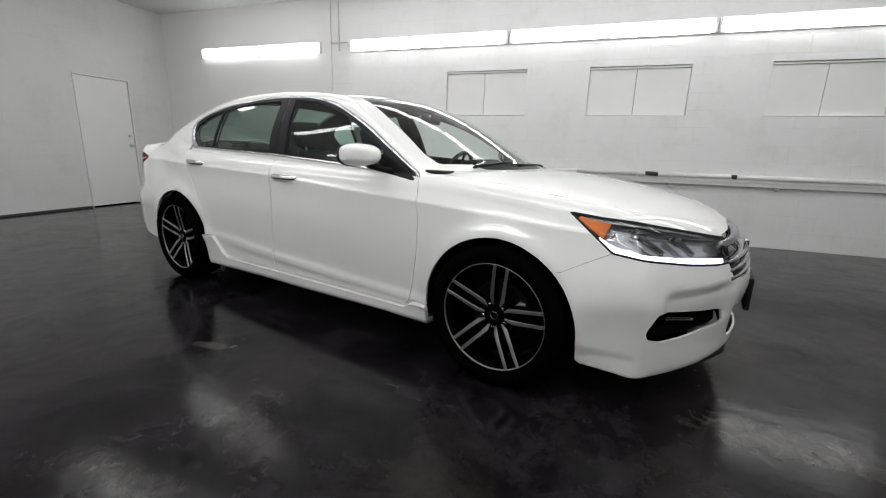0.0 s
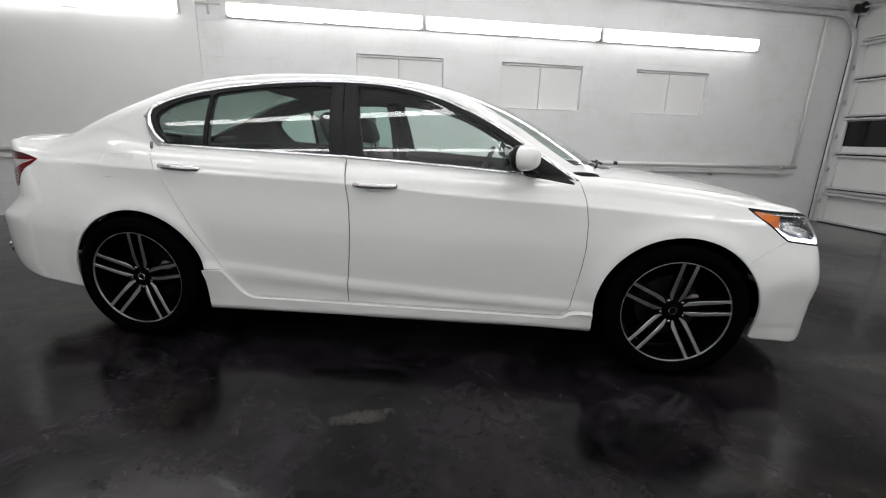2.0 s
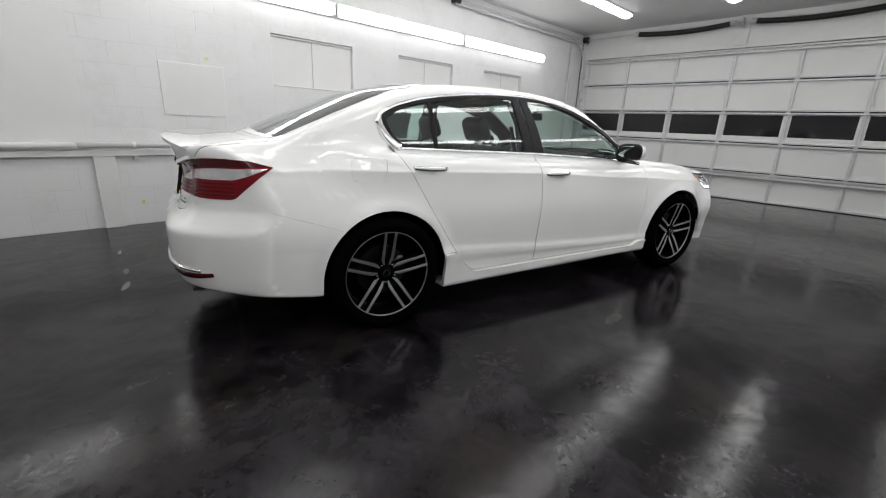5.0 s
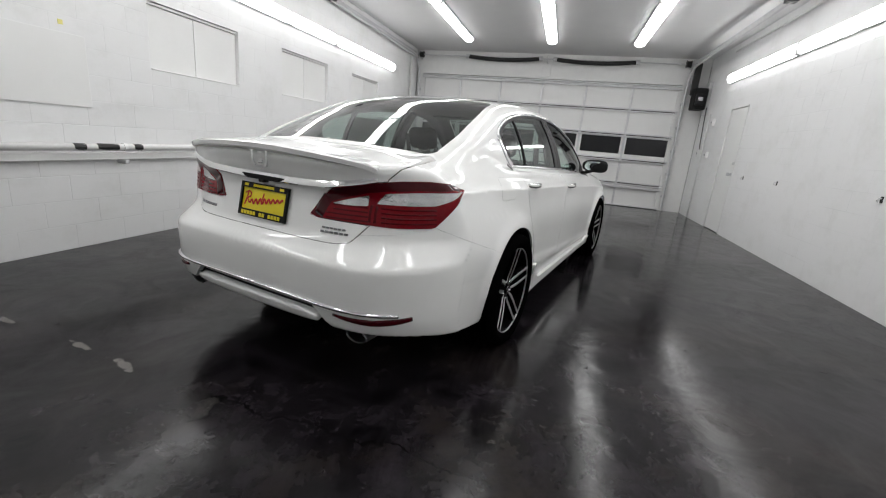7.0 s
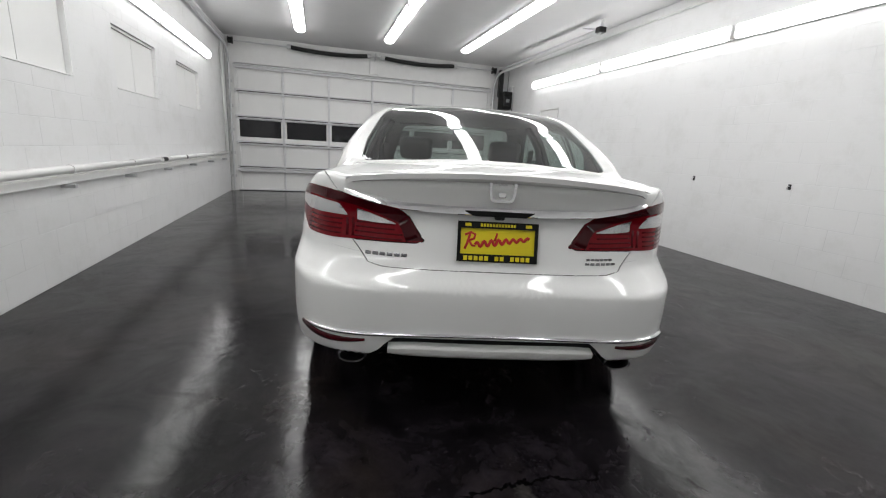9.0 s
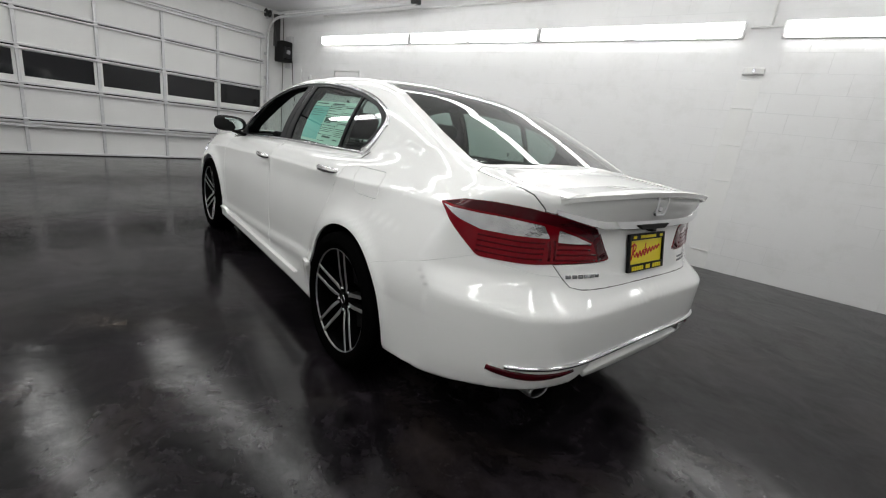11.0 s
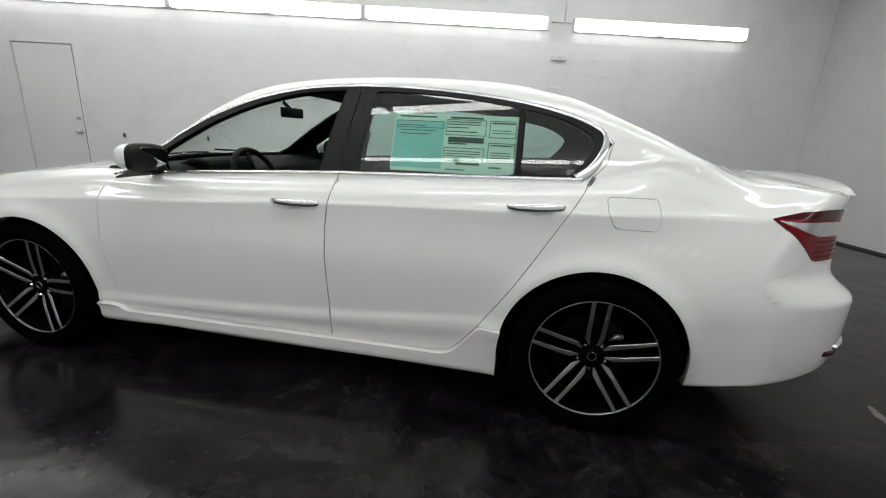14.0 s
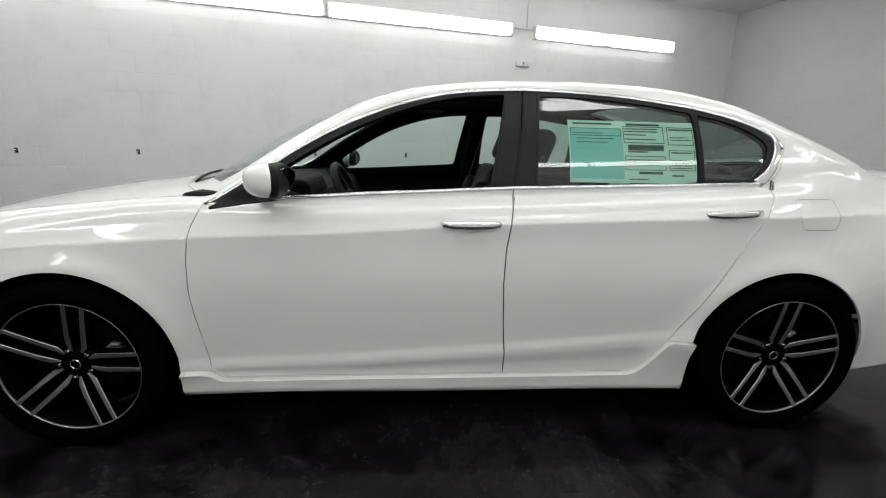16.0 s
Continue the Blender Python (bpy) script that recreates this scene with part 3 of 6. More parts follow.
# fluorescent wall and ceiling lights
def fixture(name, length, label, group, tall=1.0, drop=0.0, hood=False):
    """A strip light along x at the origin, its lens towards -y and down; an eight-foot body with two lens halves."""
    f = tagged(holder(name), label, "strip light", group)
    part("body", box(-length / 2, length / 2, -0.03, 0.0, -0.105 * tall + drop, 0.105 * tall + drop, 0.006), "fixture", f)
    if hood:
        part("top_cover", box(-length / 2 + 0.02, length / 2 - 0.02, -0.056, -0.0305, 0.088 * tall + drop, 0.103 * tall + drop, 0.004), "fixture", f)
    full = [(-0.031, 0.086 if hood else 0.100), (-0.055, 0.085 if hood else 0.090), (-0.078, 0.066), (-0.092, 0.026), (-0.092, -0.026), (-0.078, -0.066), (-0.055, -0.090), (-0.031, -0.100)]
    for s in (-1, 1):
        a, b = s * 0.016, s * (length / 2 - 0.03)
        bm = bmesh.new()
        rows = []
        # the ends of each lens are drawn in like a moulded cover
        for x, k in ((a, 0.50), (a + s * 0.022, 0.85), (a + s * 0.065, 1.0), (b - s * 0.06, 1.0), (b - s * 0.02, 0.90), (b, 0.62)):
            rows.append([bm.verts.new((x, -0.031 + (p + 0.031) * k, q * tall * k + drop)) for p, q in full])
        for r0, r1 in zip(rows, rows[1:]):
            for i in range(len(full) - 1):
                bm.faces.new((r0[i], r0[i + 1], r1[i + 1], r1[i]))
        bm.faces.new(rows[0])
        bm.faces.new(rows[-1][::-1])
        bmesh.ops.recalc_face_normals(bm, faces=bm.faces)
        part("lens", bm, "tube", f, "glowing white lens", True)
    for s in (-1, 1):
        part("end_cap", box(*sorted((s * length / 2, s * (length / 2 - 0.026))), -0.062, -0.0305, -0.092 * tall + drop, 0.092 * tall + drop, 0.006), "fixture", f)
    return f


first = fixture("strip_light", 2.42, "lit eight-foot fluorescent strip light on the block wall", "strip lights on the walls", 0.80, -0.021, True)
first.matrix_basis = pose(-3.88, YL - 0.002, 2.58)
for xc in (-0.945, 1.495, 3.935):
    copy_thing(first, pose(xc, YL - 0.002, 2.58))
for xc in (-3.575, -0.83, 1.62, 4.07):
    copy_thing(first, pose(xc, YR + 0.002, 2.675, 0, 0, 180))
top = fixture("ceiling_light", 2.42, "lit fluorescent strip light on the ceiling", "strip lights on the ceiling")
top.matrix_basis = pose(4.235, 1.53, ZC - 0.002, 90)
for yc in (1.53, -0.17, -1.79):
    for i, xc in enumerate((4.235, 1.80, -0.64, -3.08)):
        if i or yc != 1.53:
            copy_thing(top, pose(xc, yc, ZC - 0.002, 90))

# handrail pipe and ledger along the left wall
tagged(part("ledger", box(X0, 6.2, YL - 0.055, YL - 0.001, 0.735, 0.795, 0.006), "trim"), "white painted timber ledger along the wall", "trim", kind="structure")
rp = tagged(holder("wall_pipe"), "white painted pipe on brackets along the wall, scraped black in places", "pipe")
for a, b in ((X0, -2.62), (-2.60, 2.05), (2.06, 6.18)):
    part("pipe", tube([(a, YL - 0.075, 0.845), (b, YL - 0.075, 0.845)], 0.030, 14), "pipe_white", rp, "", True)
for i in range(11):
    xx = -5.6 + 1.15 * i
    part("bracket", box(xx - 0.02, xx + 0.02, YL - 0.10, YL - 0.002, 0.70, 0.733, 0.005), "galv", rp)
    part("strap", lathe([(0.031, -0.015), (0.036, -0.015), (0.036, 0.015), (0.031, 0.015)], 16, "x", True), "pipe_white", rp).matrix_basis = pose(xx, YL - 0.075, 0.845)
for a, b in ((-1.42, -1.33), (-1.24, -1.06), (-0.92, -0.84), (2.15, 2.30), (3.1, 3.16)):
    part("scrape", tube([(a, YL - 0.077, 0.847), (a * 0.6 + b * 0.4, YL - 0.0785, 0.846), (b, YL - 0.077, 0.845)], 0.0295, 10), "black_steel", rp, "bare black scraped metal")

# boarding, patches and pilaster on the left wall
tagged(part("wall_panel", box(X0 + 0.001, -2.50, YL - 0.022, YL - 0.001, 0.80, ZC, 0.003), "board"), "white painted board lining on the wall", "wall panel", kind="structure")
tagged(part("pilaster", box(-2.50, -2.32, YL - 0.05, YL - 0.001, 0.0, 0.733, 0.006), "trim"), "white painted pilaster under the rail", "pilaster", kind="structure")
tagged(part("access_panel", box(-1.82, -1.185, YL - 0.014, YL - 0.001, 1.16, 1.70, 0.003), "board"), "white painted board screwed over the block wall", "panel", kind="structure")
tagged(part("yellow_mark", box(-1.36, -1.325, YL - 0.0035, YL - 0.0008, 1.755, 1.79), "yellow_tape"), "small yellow mark on the white wall", "mark")
tagged(part("stain", box(-2.15, -2.12, YL - 0.0035, YL - 0.0008, 0.22, 0.26), "yellow_tape"), "small yellowish stain low on the wall", "mark")

# conduits, boxes and hooks
def conduit(pts, r, label="thin white painted conduit on the wall"):
    return tagged(part("conduit", tube(pts, r, 8), "pipe_white", None, "", True), label, "conduit")

conduit([(-2.36, YL - 0.02, 2.50), (-2.36, YL - 0.02, ZC)], 0.013)
conduit([(-2.50, YL - 0.035, 2.62), (-2.22, YL - 0.02, 2.62)], 0.010)
conduit([(-2.26, YR + 0.02, 2.70), (-2.26, YR + 0.02, ZC)], 0.011)
conduit([(-2.45, YR + 0.02, 2.68), (-2.08, YR + 0.02, 2.68)], 0.010)
conduit([(5.26, YR + 0.03, 3.11), (-0.9, YR + 0.03, 3.11)], 0.016, "white painted pipe high along the wall")
conduit([(6.16, YL - 0.05, 0.86), (6.16, YL - 0.05, 2.98)], 0.024, "white painted pipe rising from the rail to the track")
conduit([(5.98, YR + 0.02, 0.0), (5.98, YR + 0.02, 2.1)], 0.013)


def switch_box(x, z, w, h, label):
    b = tagged(holder("switch_box", pose(x, YR, z)), label, "switch box")
    part("case", box(-w / 2, w / 2, 0.001, 0.05, -h / 2, h / 2, 0.006), "trim", b)
    part("cover_plate", box(-w / 2 + 0.008, w / 2 - 0.008, 0.051, 0.056, -h / 2 + 0.008, h / 2 - 0.008, 0.002), "pipe_white", b)
    part("button", box(-0.012, 0.012, 0.057, 0.066, -0.02, 0.02, 0.003), "lamp_grey", b)
    return b


switch_box(5.66, 1.92, 0.09, 0.13, "small white electrical box high on the wall")
switch_box(6.16, 1.33, 0.10, 0.16, "white push-button box beside the overhead door")
switch_box(5.62, 1.30, 0.08, 0.12, "small white switch box on the wall")
switch_box(-2.22, 2.24, 0.20, 0.07, "shallow white junction box on the block wall")
pp = tagged(holder("patched_strip"), "strip of stepped white patches on the block wall", "wall patch", kind="structure")
part("strip", box(-2.32, -2.10, YR + 0.0005, YR + 0.006, 0.0, 2.15, 0.002), "board", pp)
for zz in (1.85, 1.45, 1.05, 0.21):
    part("ledge", box(-2.30, -2.12, YR + 0.006, YR + 0.02, zz, zz + 0.012, 0.003), "trim", pp)


def wall_hook(x, z):
    h = tagged(holder("wall_hook", pose(x, YR, z)), "small dark metal hook bolted to the white wall", "hook", "hooks along the wall")
    part("plate", box(-0.016, 0.016, 0.001, 0.006, -0.028, 0.028, 0.002), "black_steel", h)
    part("hook", tube([(0, 0.006, 0.01), (0, 0.03, 0.008), (0, 0.038, -0.008), (0, 0.03, -0.022), (0, 0.02, -0.02)], 0.005, 8), "galv", h, "", True)


for xx in (3.64, 2.53, 0.60, -0.58):
    wall_hook(xx, 0.975)
# a thin dark strip along the foot of the rear wall
tagged(part("base_strip", box(X0 + 0.001, X0 + 0.012, YR + 0.01, BDOOR[0] - 0.002, 0.0, 0.03, 0.003), "shadow_gap"), "dark strip at the foot of the wall", "trim", kind="structure")
# ---------------------------------------------------------------- the car's form
# Car axes: x forward from the middle of the wheelbase, y to its left, z up.
CAR = tagged(holder("car", pose(0, 0, 0, 0, 0, -13.393)), "pearl white four-door sedan with black and silver alloy wheels, parked", "car")
AXLE, HUB_Z, ARCH = 1.388, 0.334, 0.378


def smooth_line(points):
    """A smooth curve through (x, value) pairs, without overshoot; works on arrays."""
    p = np.array(points, float)
    xs, ys = p[:, 0], p[:, 1]
    h = np.diff(xs)
    d = np.diff(ys) / h
    m = np.zeros(len(xs))
    m[0], m[-1] = d[0], d[-1]
    for i in range(1, len(xs) - 1):
        if d[i - 1] * d[i] > 0:
            w1, w2 = 2 * h[i] + h[i - 1], h[i] + 2 * h[i - 1]
            m[i] = (w1 + w2) / (w1 / d[i - 1] + w2 / d[i])
    def f(x):
        x = np.asarray(x, float)
        i = np.clip(np.searchsorted(xs, x) - 1, 0, len(xs) - 2)
        t = (x - xs[i]) / h[i]
        tc = np.clip(t, 0, 1)
        a = ys[i] * (1 + 2 * tc) * (1 - tc) ** 2 + ys[i + 1] * tc ** 2 * (3 - 2 * tc)
        b = h[i] * (m[i] * tc * (1 - tc) ** 2 + m[i + 1] * tc ** 2 * (tc - 1))
        return a + b + np.where(t < 0, m[0] * t * h[i], 0) + np.where(t > 1, m[-1] * (t - 1) * h[i], 0)
    return f


def smax(a, b, r):
    k = np.clip(0.5 + 0.5 * (a - b) / r, 0, 1)
    return b + (a - b) * k + r * k * (1 - k) * 0.5


half_width = smooth_line([(-2.5, 0.85), (-2.1, 0.885), (-1.75, 0.903), (-1.39, 0.910), (-1.0, 0.897), (-0.6, 0.889), (0.5, 0.889), (1.0, 0.897), (1.39, 0.915), (1.75, 0.911), (2.05, 0.895), (2.4, 0.83)])
crease_hi = smooth_line([(-2.4, 0.945), (-1.9, 0.935), (-1.06, 0.912), (-0.67, 0.90), (-0.2, 0.884), (0.44, 0.845), (0.9, 0.826), (1.22, 0.806), (1.6, 0.778), (2.2, 0.72)])
crease_lo = smooth_line([(-2.4, 0.55), (-1.7, 0.50), (-1.0, 0.415), (-0.75, 0.395), (-0.2, 0.352), (0.49, 0.318), (1.1, 0.305), (2.2, 0.30)])
side_form = smooth_line([(0.0, -0.10), (0.16, -0.058), (0.20, -0.028), (0.26, -0.025), (0.30, -0.021), (0.335, -0.0115), (0.345, -0.0115), (0.39, -0.018), (0.47, -0.0145), (0.62, -0.009), (0.78, -0.0055), (0.845, -0.0012), (0.866, 0.0), (0.870, -0.0006), (0.874, -0.0032), (0.90, -0.018), (0.93, -0.036), (0.98, -0.066), (1.04, -0.11), (1.15, -0.22)])
end_form = smooth_line([(0.0, -0.10), (0.16, -0.06), (0.24, -0.035), (0.34, -0.016), (0.47, -0.008), (0.62, -0.004), (0.78, -0.001), (0.87, -0.001), (0.885, -0.011), (0.93, -0.036), (0.98, -0.066), (1.04, -0.11), (1.15, -0.22)])
deck_top = smooth_line([(-2.60, 0.95), (-2.46, 1.012), (-2.40, 1.036), (-2.30, 1.055), (-2.0, 1.088), (-1.7, 1.10), (-1.3, 1.06), (-0.7, 1.03), (0.0, 1.005), (0.7, 0.985), (0.95, 0.99), (1.3, 0.965), (1.7, 0.915), (2.0, 0.85), (2.2, 0.775), (2.33, 0.70), (2.45, 0.60)])
nose_x = smooth_line([(0.0, 2.20), (0.15, 2.30), (0.22, 2.345), (0.30, 2.35), (0.40, 2.36), (0.50, 2.375), (0.60, 2.355), (0.70, 2.315), (0.80, 2.24), (1.0, 2.05)])
tail_x = smooth_line([(0.0, -2.25), (0.22, -2.33), (0.33, -2.42), (0.40, -2.445), (0.50, -2.456), (0.58, -2.458), (0.625, -2.456), (0.645, -2.444), (0.675, -2.412), (0.71, -2.388), (0.75, -2.374), (0.80, -2.363), (0.895, -2.346), (0.925, -2.356), (0.945, -2.368), (1.0, -2.384), (1.04, -2.394), (1.2, -2.394)])
tail_soft = smooth_line([(0.0, -2.25), (0.22, -2.33), (0.33, -2.42), (0.40, -2.445), (0.50, -2.454), (0.59, -2.456), (0.63, -2.454), (0.66, -2.438), (0.72, -2.422), (0.79, -2.414), (0.895, -2.406), (0.945, -2.402), (1.0, -2.400), (1.04, -2.400), (1.2, -2.40)])
under_z = smooth_line([(-2.6, 0.36), (-2.3, 0.332), (-2.0, 0.282), (-1.76, 0.247), (-1.4, 0.22), (-0.98, 0.195), (0.0, 0.203), (1.0, 0.212), (1.4, 0.215), (1.75, 0.205), (2.1, 0.185), (2.45, 0.18)])
roof_z = smooth_line([(-2.4, 0.905), (-2.02, 1.088), (-1.55, 1.291), (-1.25, 1.394), (-0.95, 1.441), (-0.6, 1.454), (-0.25, 1.447), (0.12, 1.419), (0.36, 1.374), (0.57, 1.299), (0.75, 1.214), (0.95, 1.102), (1.13, 0.997), (1.4, 0.84)])
cabin_y = smooth_line([(-2.3, 0.60), (-1.95, 0.700), (-1.65, 0.757), (-1.35, 0.772), (-1.0, 0.782), (-0.6, 0.790), (0.0, 0.793), (0.5, 0.785), (0.9, 0.768), (1.2, 0.745)])
lean_in = smooth_line([(-2.5, 0.0), (-1.95, 0.005), (-1.6, 0.030), (-1.42, 0.034), (-1.1, 0.020), (-0.5, 0.014), (0.5, 0.014), (1.0, 0.020), (1.4, 0.044), (1.7, 0.050), (2.1, 0.020), (2.5, 0.0)])


def body_field(p):
    """Negative inside the body. p: array (n, 3)."""
    x, y, z = p[:, 0], np.abs(p[:, 1]), p[:, 2]
    cu, cl = crease_hi(x), crease_lo(x)
    zn = np.where(z < 0.27, z, np.where(z < cl, 0.27 + (z - 0.27) * 0.07 / np.maximum(cl - 0.27, 0.02), np.where(z < cu, 0.34 + (z - cl) * (0.87 - 0.34) / (cu - cl), 0.87 + (z - cu))))
    flare = 0.0
    for ax in (AXLE, -AXLE + 0.02):
        r = np.hypot(x - ax, z - HUB_Z)
        flare = flare + 0.016 * np.exp(-((r - ARCH) / 0.05) ** 2) * np.clip((z - 0.25) / 0.15, 0, 1)
    fe = np.where(x > 0, np.clip((x - 1.12) / 0.3, 0, 1), np.clip((-x - 1.40) / 0.36, 0, 1))
    fe = fe * fe * (3 - 2 * fe)
    ease = lambda q: np.clip(q, 0, 1) ** 2 * (3 - 2 * np.clip(q, 0, 1))
    tuck = 0.055 * ease((x - 1.55) / 0.32) * ease((z - 0.46) / 0.26) + 0.036 * ease((x - 1.66) / 0.3) * ease((0.62 - z) / 0.26) * ease((z - 0.12) / 0.2)
    tuck = tuck + 0.085 * ease((-x - 1.25) / 0.75) * (1 - 0.45 * ease((-x - 1.95) / 0.28)) * np.clip((z - 0.52) / 0.43, 0, 1.4) ** 1.6
    tuck = tuck + lean_in(x) * ease((z - 0.60) / 0.30)
    side = y - (half_width(x) - tuck + side_form(zn) * (1 - fe) + end_form(zn) * fe + flare)
    top = z - (deck_top(x) - 0.045 * (y / 0.8) ** 2.2)
    dent = 0.028 * ease((0.575 - z) / 0.06) * ease((z - 0.36) / 0.06) * ease((y - 0.34) / 0.14) * ease((0.82 - y) / 0.08)
    front = x - (nose_x(z) - dent - 0.48 * y ** 2)
    fy = np.clip((y - 0.50) / 0.22, 0, 1)
    fy = fy * fy * (3 - 2 * fy)
    hi = ease((z - 0.61) / 0.13)
    bend = (0.46 * (y / 0.87) ** 4.6) * hi + (0.38 * (y / 0.87) ** 6.5) * (1 - hi)
    rear = (tail_x(z) * (1 - fy) + tail_soft(z) * fy + bend) - x
    low = smax(smax(side, top, 0.06 + 0.075 * ease((-x - 1.55) / 0.45)), smax(front, rear, 0.02), 0.055)
    low = smax(low, under_z(x) - z, 0.02)
    fore = np.clip((x + 0.5) / 1.0, 0, 1)
    xe = x + y ** 2 * (0.42 * fore - 0.20 * (1 - fore))
    crown = roof_z(xe) - 0.034 * (y / 0.6) ** 2
    gs = y - (cabin_y(x) - 0.207 * (z - 1.0) - 0.69 * np.maximum(z - 1.0, 0) ** 2)
    cab = smax(gs * 0.9, (z - crown) * 0.8, 0.055)
    cab = np.maximum(np.maximum(cab, 0.86 - z), np.maximum(-2.15 - x, x - 1.4))
    rb = 0.018 + 0.05 * ease((-x - 1.15) / 0.5) * ease((y - 0.55) / 0.2) + 0.03 * ease((x - 0.75) / 0.3)
    k = np.clip(0.5 + 0.5 * (cab - low) / rb, 0, 1)
    return cab * (1 - k) + low * k - rb * k * (1 - k) * 0.5


def body_normal(p):
    e = 6e-3
    g = np.zeros_like(p)
    for i in range(3):
        d = np.zeros(3)
        d[i] = e
        g[:, i] = body_field(p + d) - body_field(p - d)
    return g / np.maximum(np.linalg.norm(g, axis=1, keepdims=True), 1e-9)


def cross(origin, way, far, near):
    """The first crossing of the body's skin from outside (far) to inside (near) along rays."""
    ts = np.linspace(far, near, 90)
    n = len(origin)
    lo, hi = np.full(n, far), np.full(n, near)
    found = np.zeros(n, bool)
    for a, b in zip(ts[:-1], ts[1:]):
        f = body_field(origin + way * b)
        hit = (~found) & (f < 0)
        lo[hit], hi[hit] = a, b
        found |= hit
    for _ in range(30):
        mid = (lo + hi) / 2
        f = body_field(origin + way * mid[:, None])
        inside = f < 0
        hi = np.where(inside, mid, hi)
        lo = np.where(inside, lo, mid)
    return origin + way * ((lo + hi) / 2)[:, None]


AX0, AX1, AZ, KU, KV = -1.75, 1.62, 0.60, 0.78, 0.80


def to_skin(uv):
    """(u, v) of the chart to the point on the skin, found on rays from the car's inner axis."""
    u, v = uv[:, 0], uv[:, 1] / KV
    az = AZ + 0.20 * np.clip((-1.25 - u) / 0.5, 0, 1)
    ph = np.where(u > AX1, (u - AX1) / KU, np.where(u < AX0, (u - AX0) / KU, 0))
    way = np.stack([np.sin(ph), np.cos(ph) * np.cos(v), np.cos(ph) * np.sin(v)], 1)
    org = np.stack([np.clip(u, AX0, AX1), np.zeros_like(u), az], 1)
    return cross(org, way, 1.25, 0.05)


def to_chart(p):
    x, y = p[:, 0], np.abs(p[:, 1])
    z = p[:, 2] - AZ - 0.20 * np.clip((-1.25 - x) / 0.5, 0, 1)
    r = np.hypot(y, z)
    xe = x - np.clip(x, AX0, AX1)
    return np.stack([np.clip(x, AX0, AX1) + KU * np.arctan2(xe, r), KV * np.arctan2(z, y)], 1)


def dense(points, step=0.025, closed=True):
    pts = [np.array(p, float) for p in points]
    out = []
    for a, b in zip(pts, pts[1:] + (pts[:1] if closed else [])):
        k = max(1, int(np.linalg.norm(b - a) / step))
        out += [a + (b - a) * i / k for i in range(k)]
    if not closed:
        out.append(pts[-1])
    return np.array(out)


def curve(points, r=0.02):
    """Rounds the corners of a closed polygon with a small radius."""
    pts = [np.array(p, float) for p in points]
    out = []
    for i, p in enumerate(pts):
        a, b = pts[i - 1] - p, pts[(i + 1) % len(pts)] - p
        la, lb = np.linalg.norm(a), np.linalg.norm(b)
        ra, rb = min(r, la * 0.4), min(r, lb * 0.4)
        s, e = p + a / la * ra, p + b / lb * rb
        for t in (0.0, 0.25, 0.5, 0.75, 1.0):
            out.append(s * (1 - t) ** 2 + p * 2 * t * (1 - t) + e * t ** 2)
    return [tuple(q) for q in out]


def from_side(points, closed=True):
    d = dense(points, 0.025, closed)
    org = np.stack([d[:, 0], np.zeros(len(d)), d[:, 1]], 1)
    return cross(org, np.tile([0.0, 1.0, 0.0], (len(d), 1)), 1.1, 0.0)


def skin_y(x, z):
    """Half the body's breadth at a place on its flank."""
    return float(from_side([(x, z), (x + 0.001, z)], False)[0, 1])


def seal(parent, outline, s):
    """A dark strip under the joint round a panel; its colour gives the shade in the gap."""
    return part("joint_backing", skin_strip(np.vstack([outline, outline[:1]]), s, 0.016, -0.0035, 0.005), "joint_shade_grey", parent, "dark grey strip backing the joint, for its shade")


def from_top(points, closed=True):
    d = dense(points, 0.025, closed)
    org = np.stack([d[:, 0], d[:, 1], np.zeros(len(d))], 1)
    return cross(org, np.tile([0.0, 0.0, 1.0], (len(d), 1)), 1.7, 0.3)


def from_end(points, s, closed=True):
    """Points (y, z) thrown onto the front (s = 1) or the rear (s = -1)."""
    d = dense(points, 0.02, closed)
    org = np.stack([np.zeros(len(d)), d[:, 0], d[:, 1]], 1)
    return cross(org, np.tile([float(s), 0.0, 0.0], (len(d), 1)), 2.7, 0.6)


def from_space(points, closed=True):
    d = dense(points, 0.02, closed)
    return to_skin(to_chart(d))


def arch_line(ax, r=ARCH):
    pts = [(ax + r * math.cos(a), HUB_Z - 0.008 + r * math.sin(a)) for a in np.linspace(0, math.pi, 40)]
    return [(ax + r * 0.985, 0.02)] + pts + [(ax - r * 0.985, 0.02)]


# outlines of the panels, lamps and panes
SPLIT = [(-0.238, 0.262), (-0.238, 0.35), (-0.226, 0.50), (-0.218, 0.65), (-0.222, 0.78), (-0.238, 0.90), (-0.256, 1.01), (-0.285, 1.20), (-0.305, 1.391)]
TOP_F = [(-0.305, 1.391), (-0.15, 1.385), (0.0, 1.368), (0.17, 1.328), (0.32, 1.272), (0.48, 1.195), (0.69, 1.066), (0.80, 0.995), (0.895, 0.938)]
TOP_R = [(-1.385, 1.185), (-1.36, 1.225), (-1.26, 1.281), (-1.05, 1.337), (-0.76, 1.374), (-0.50, 1.390), (-0.305, 1.391)]


def soften(points, times=2):
    """Rounds an open line by cutting its corners, its ends kept."""
    for _ in range(times):
        cut = [points[0]]
        for (x0, z0), (x1, z1) in zip(points, points[1:]):
            cut += [(0.75 * x0 + 0.25 * x1, 0.75 * z0 + 0.25 * z1), (0.25 * x0 + 0.75 * x1, 0.25 * z0 + 0.75 * z1)]
        points = cut + [points[-1]]
    return points


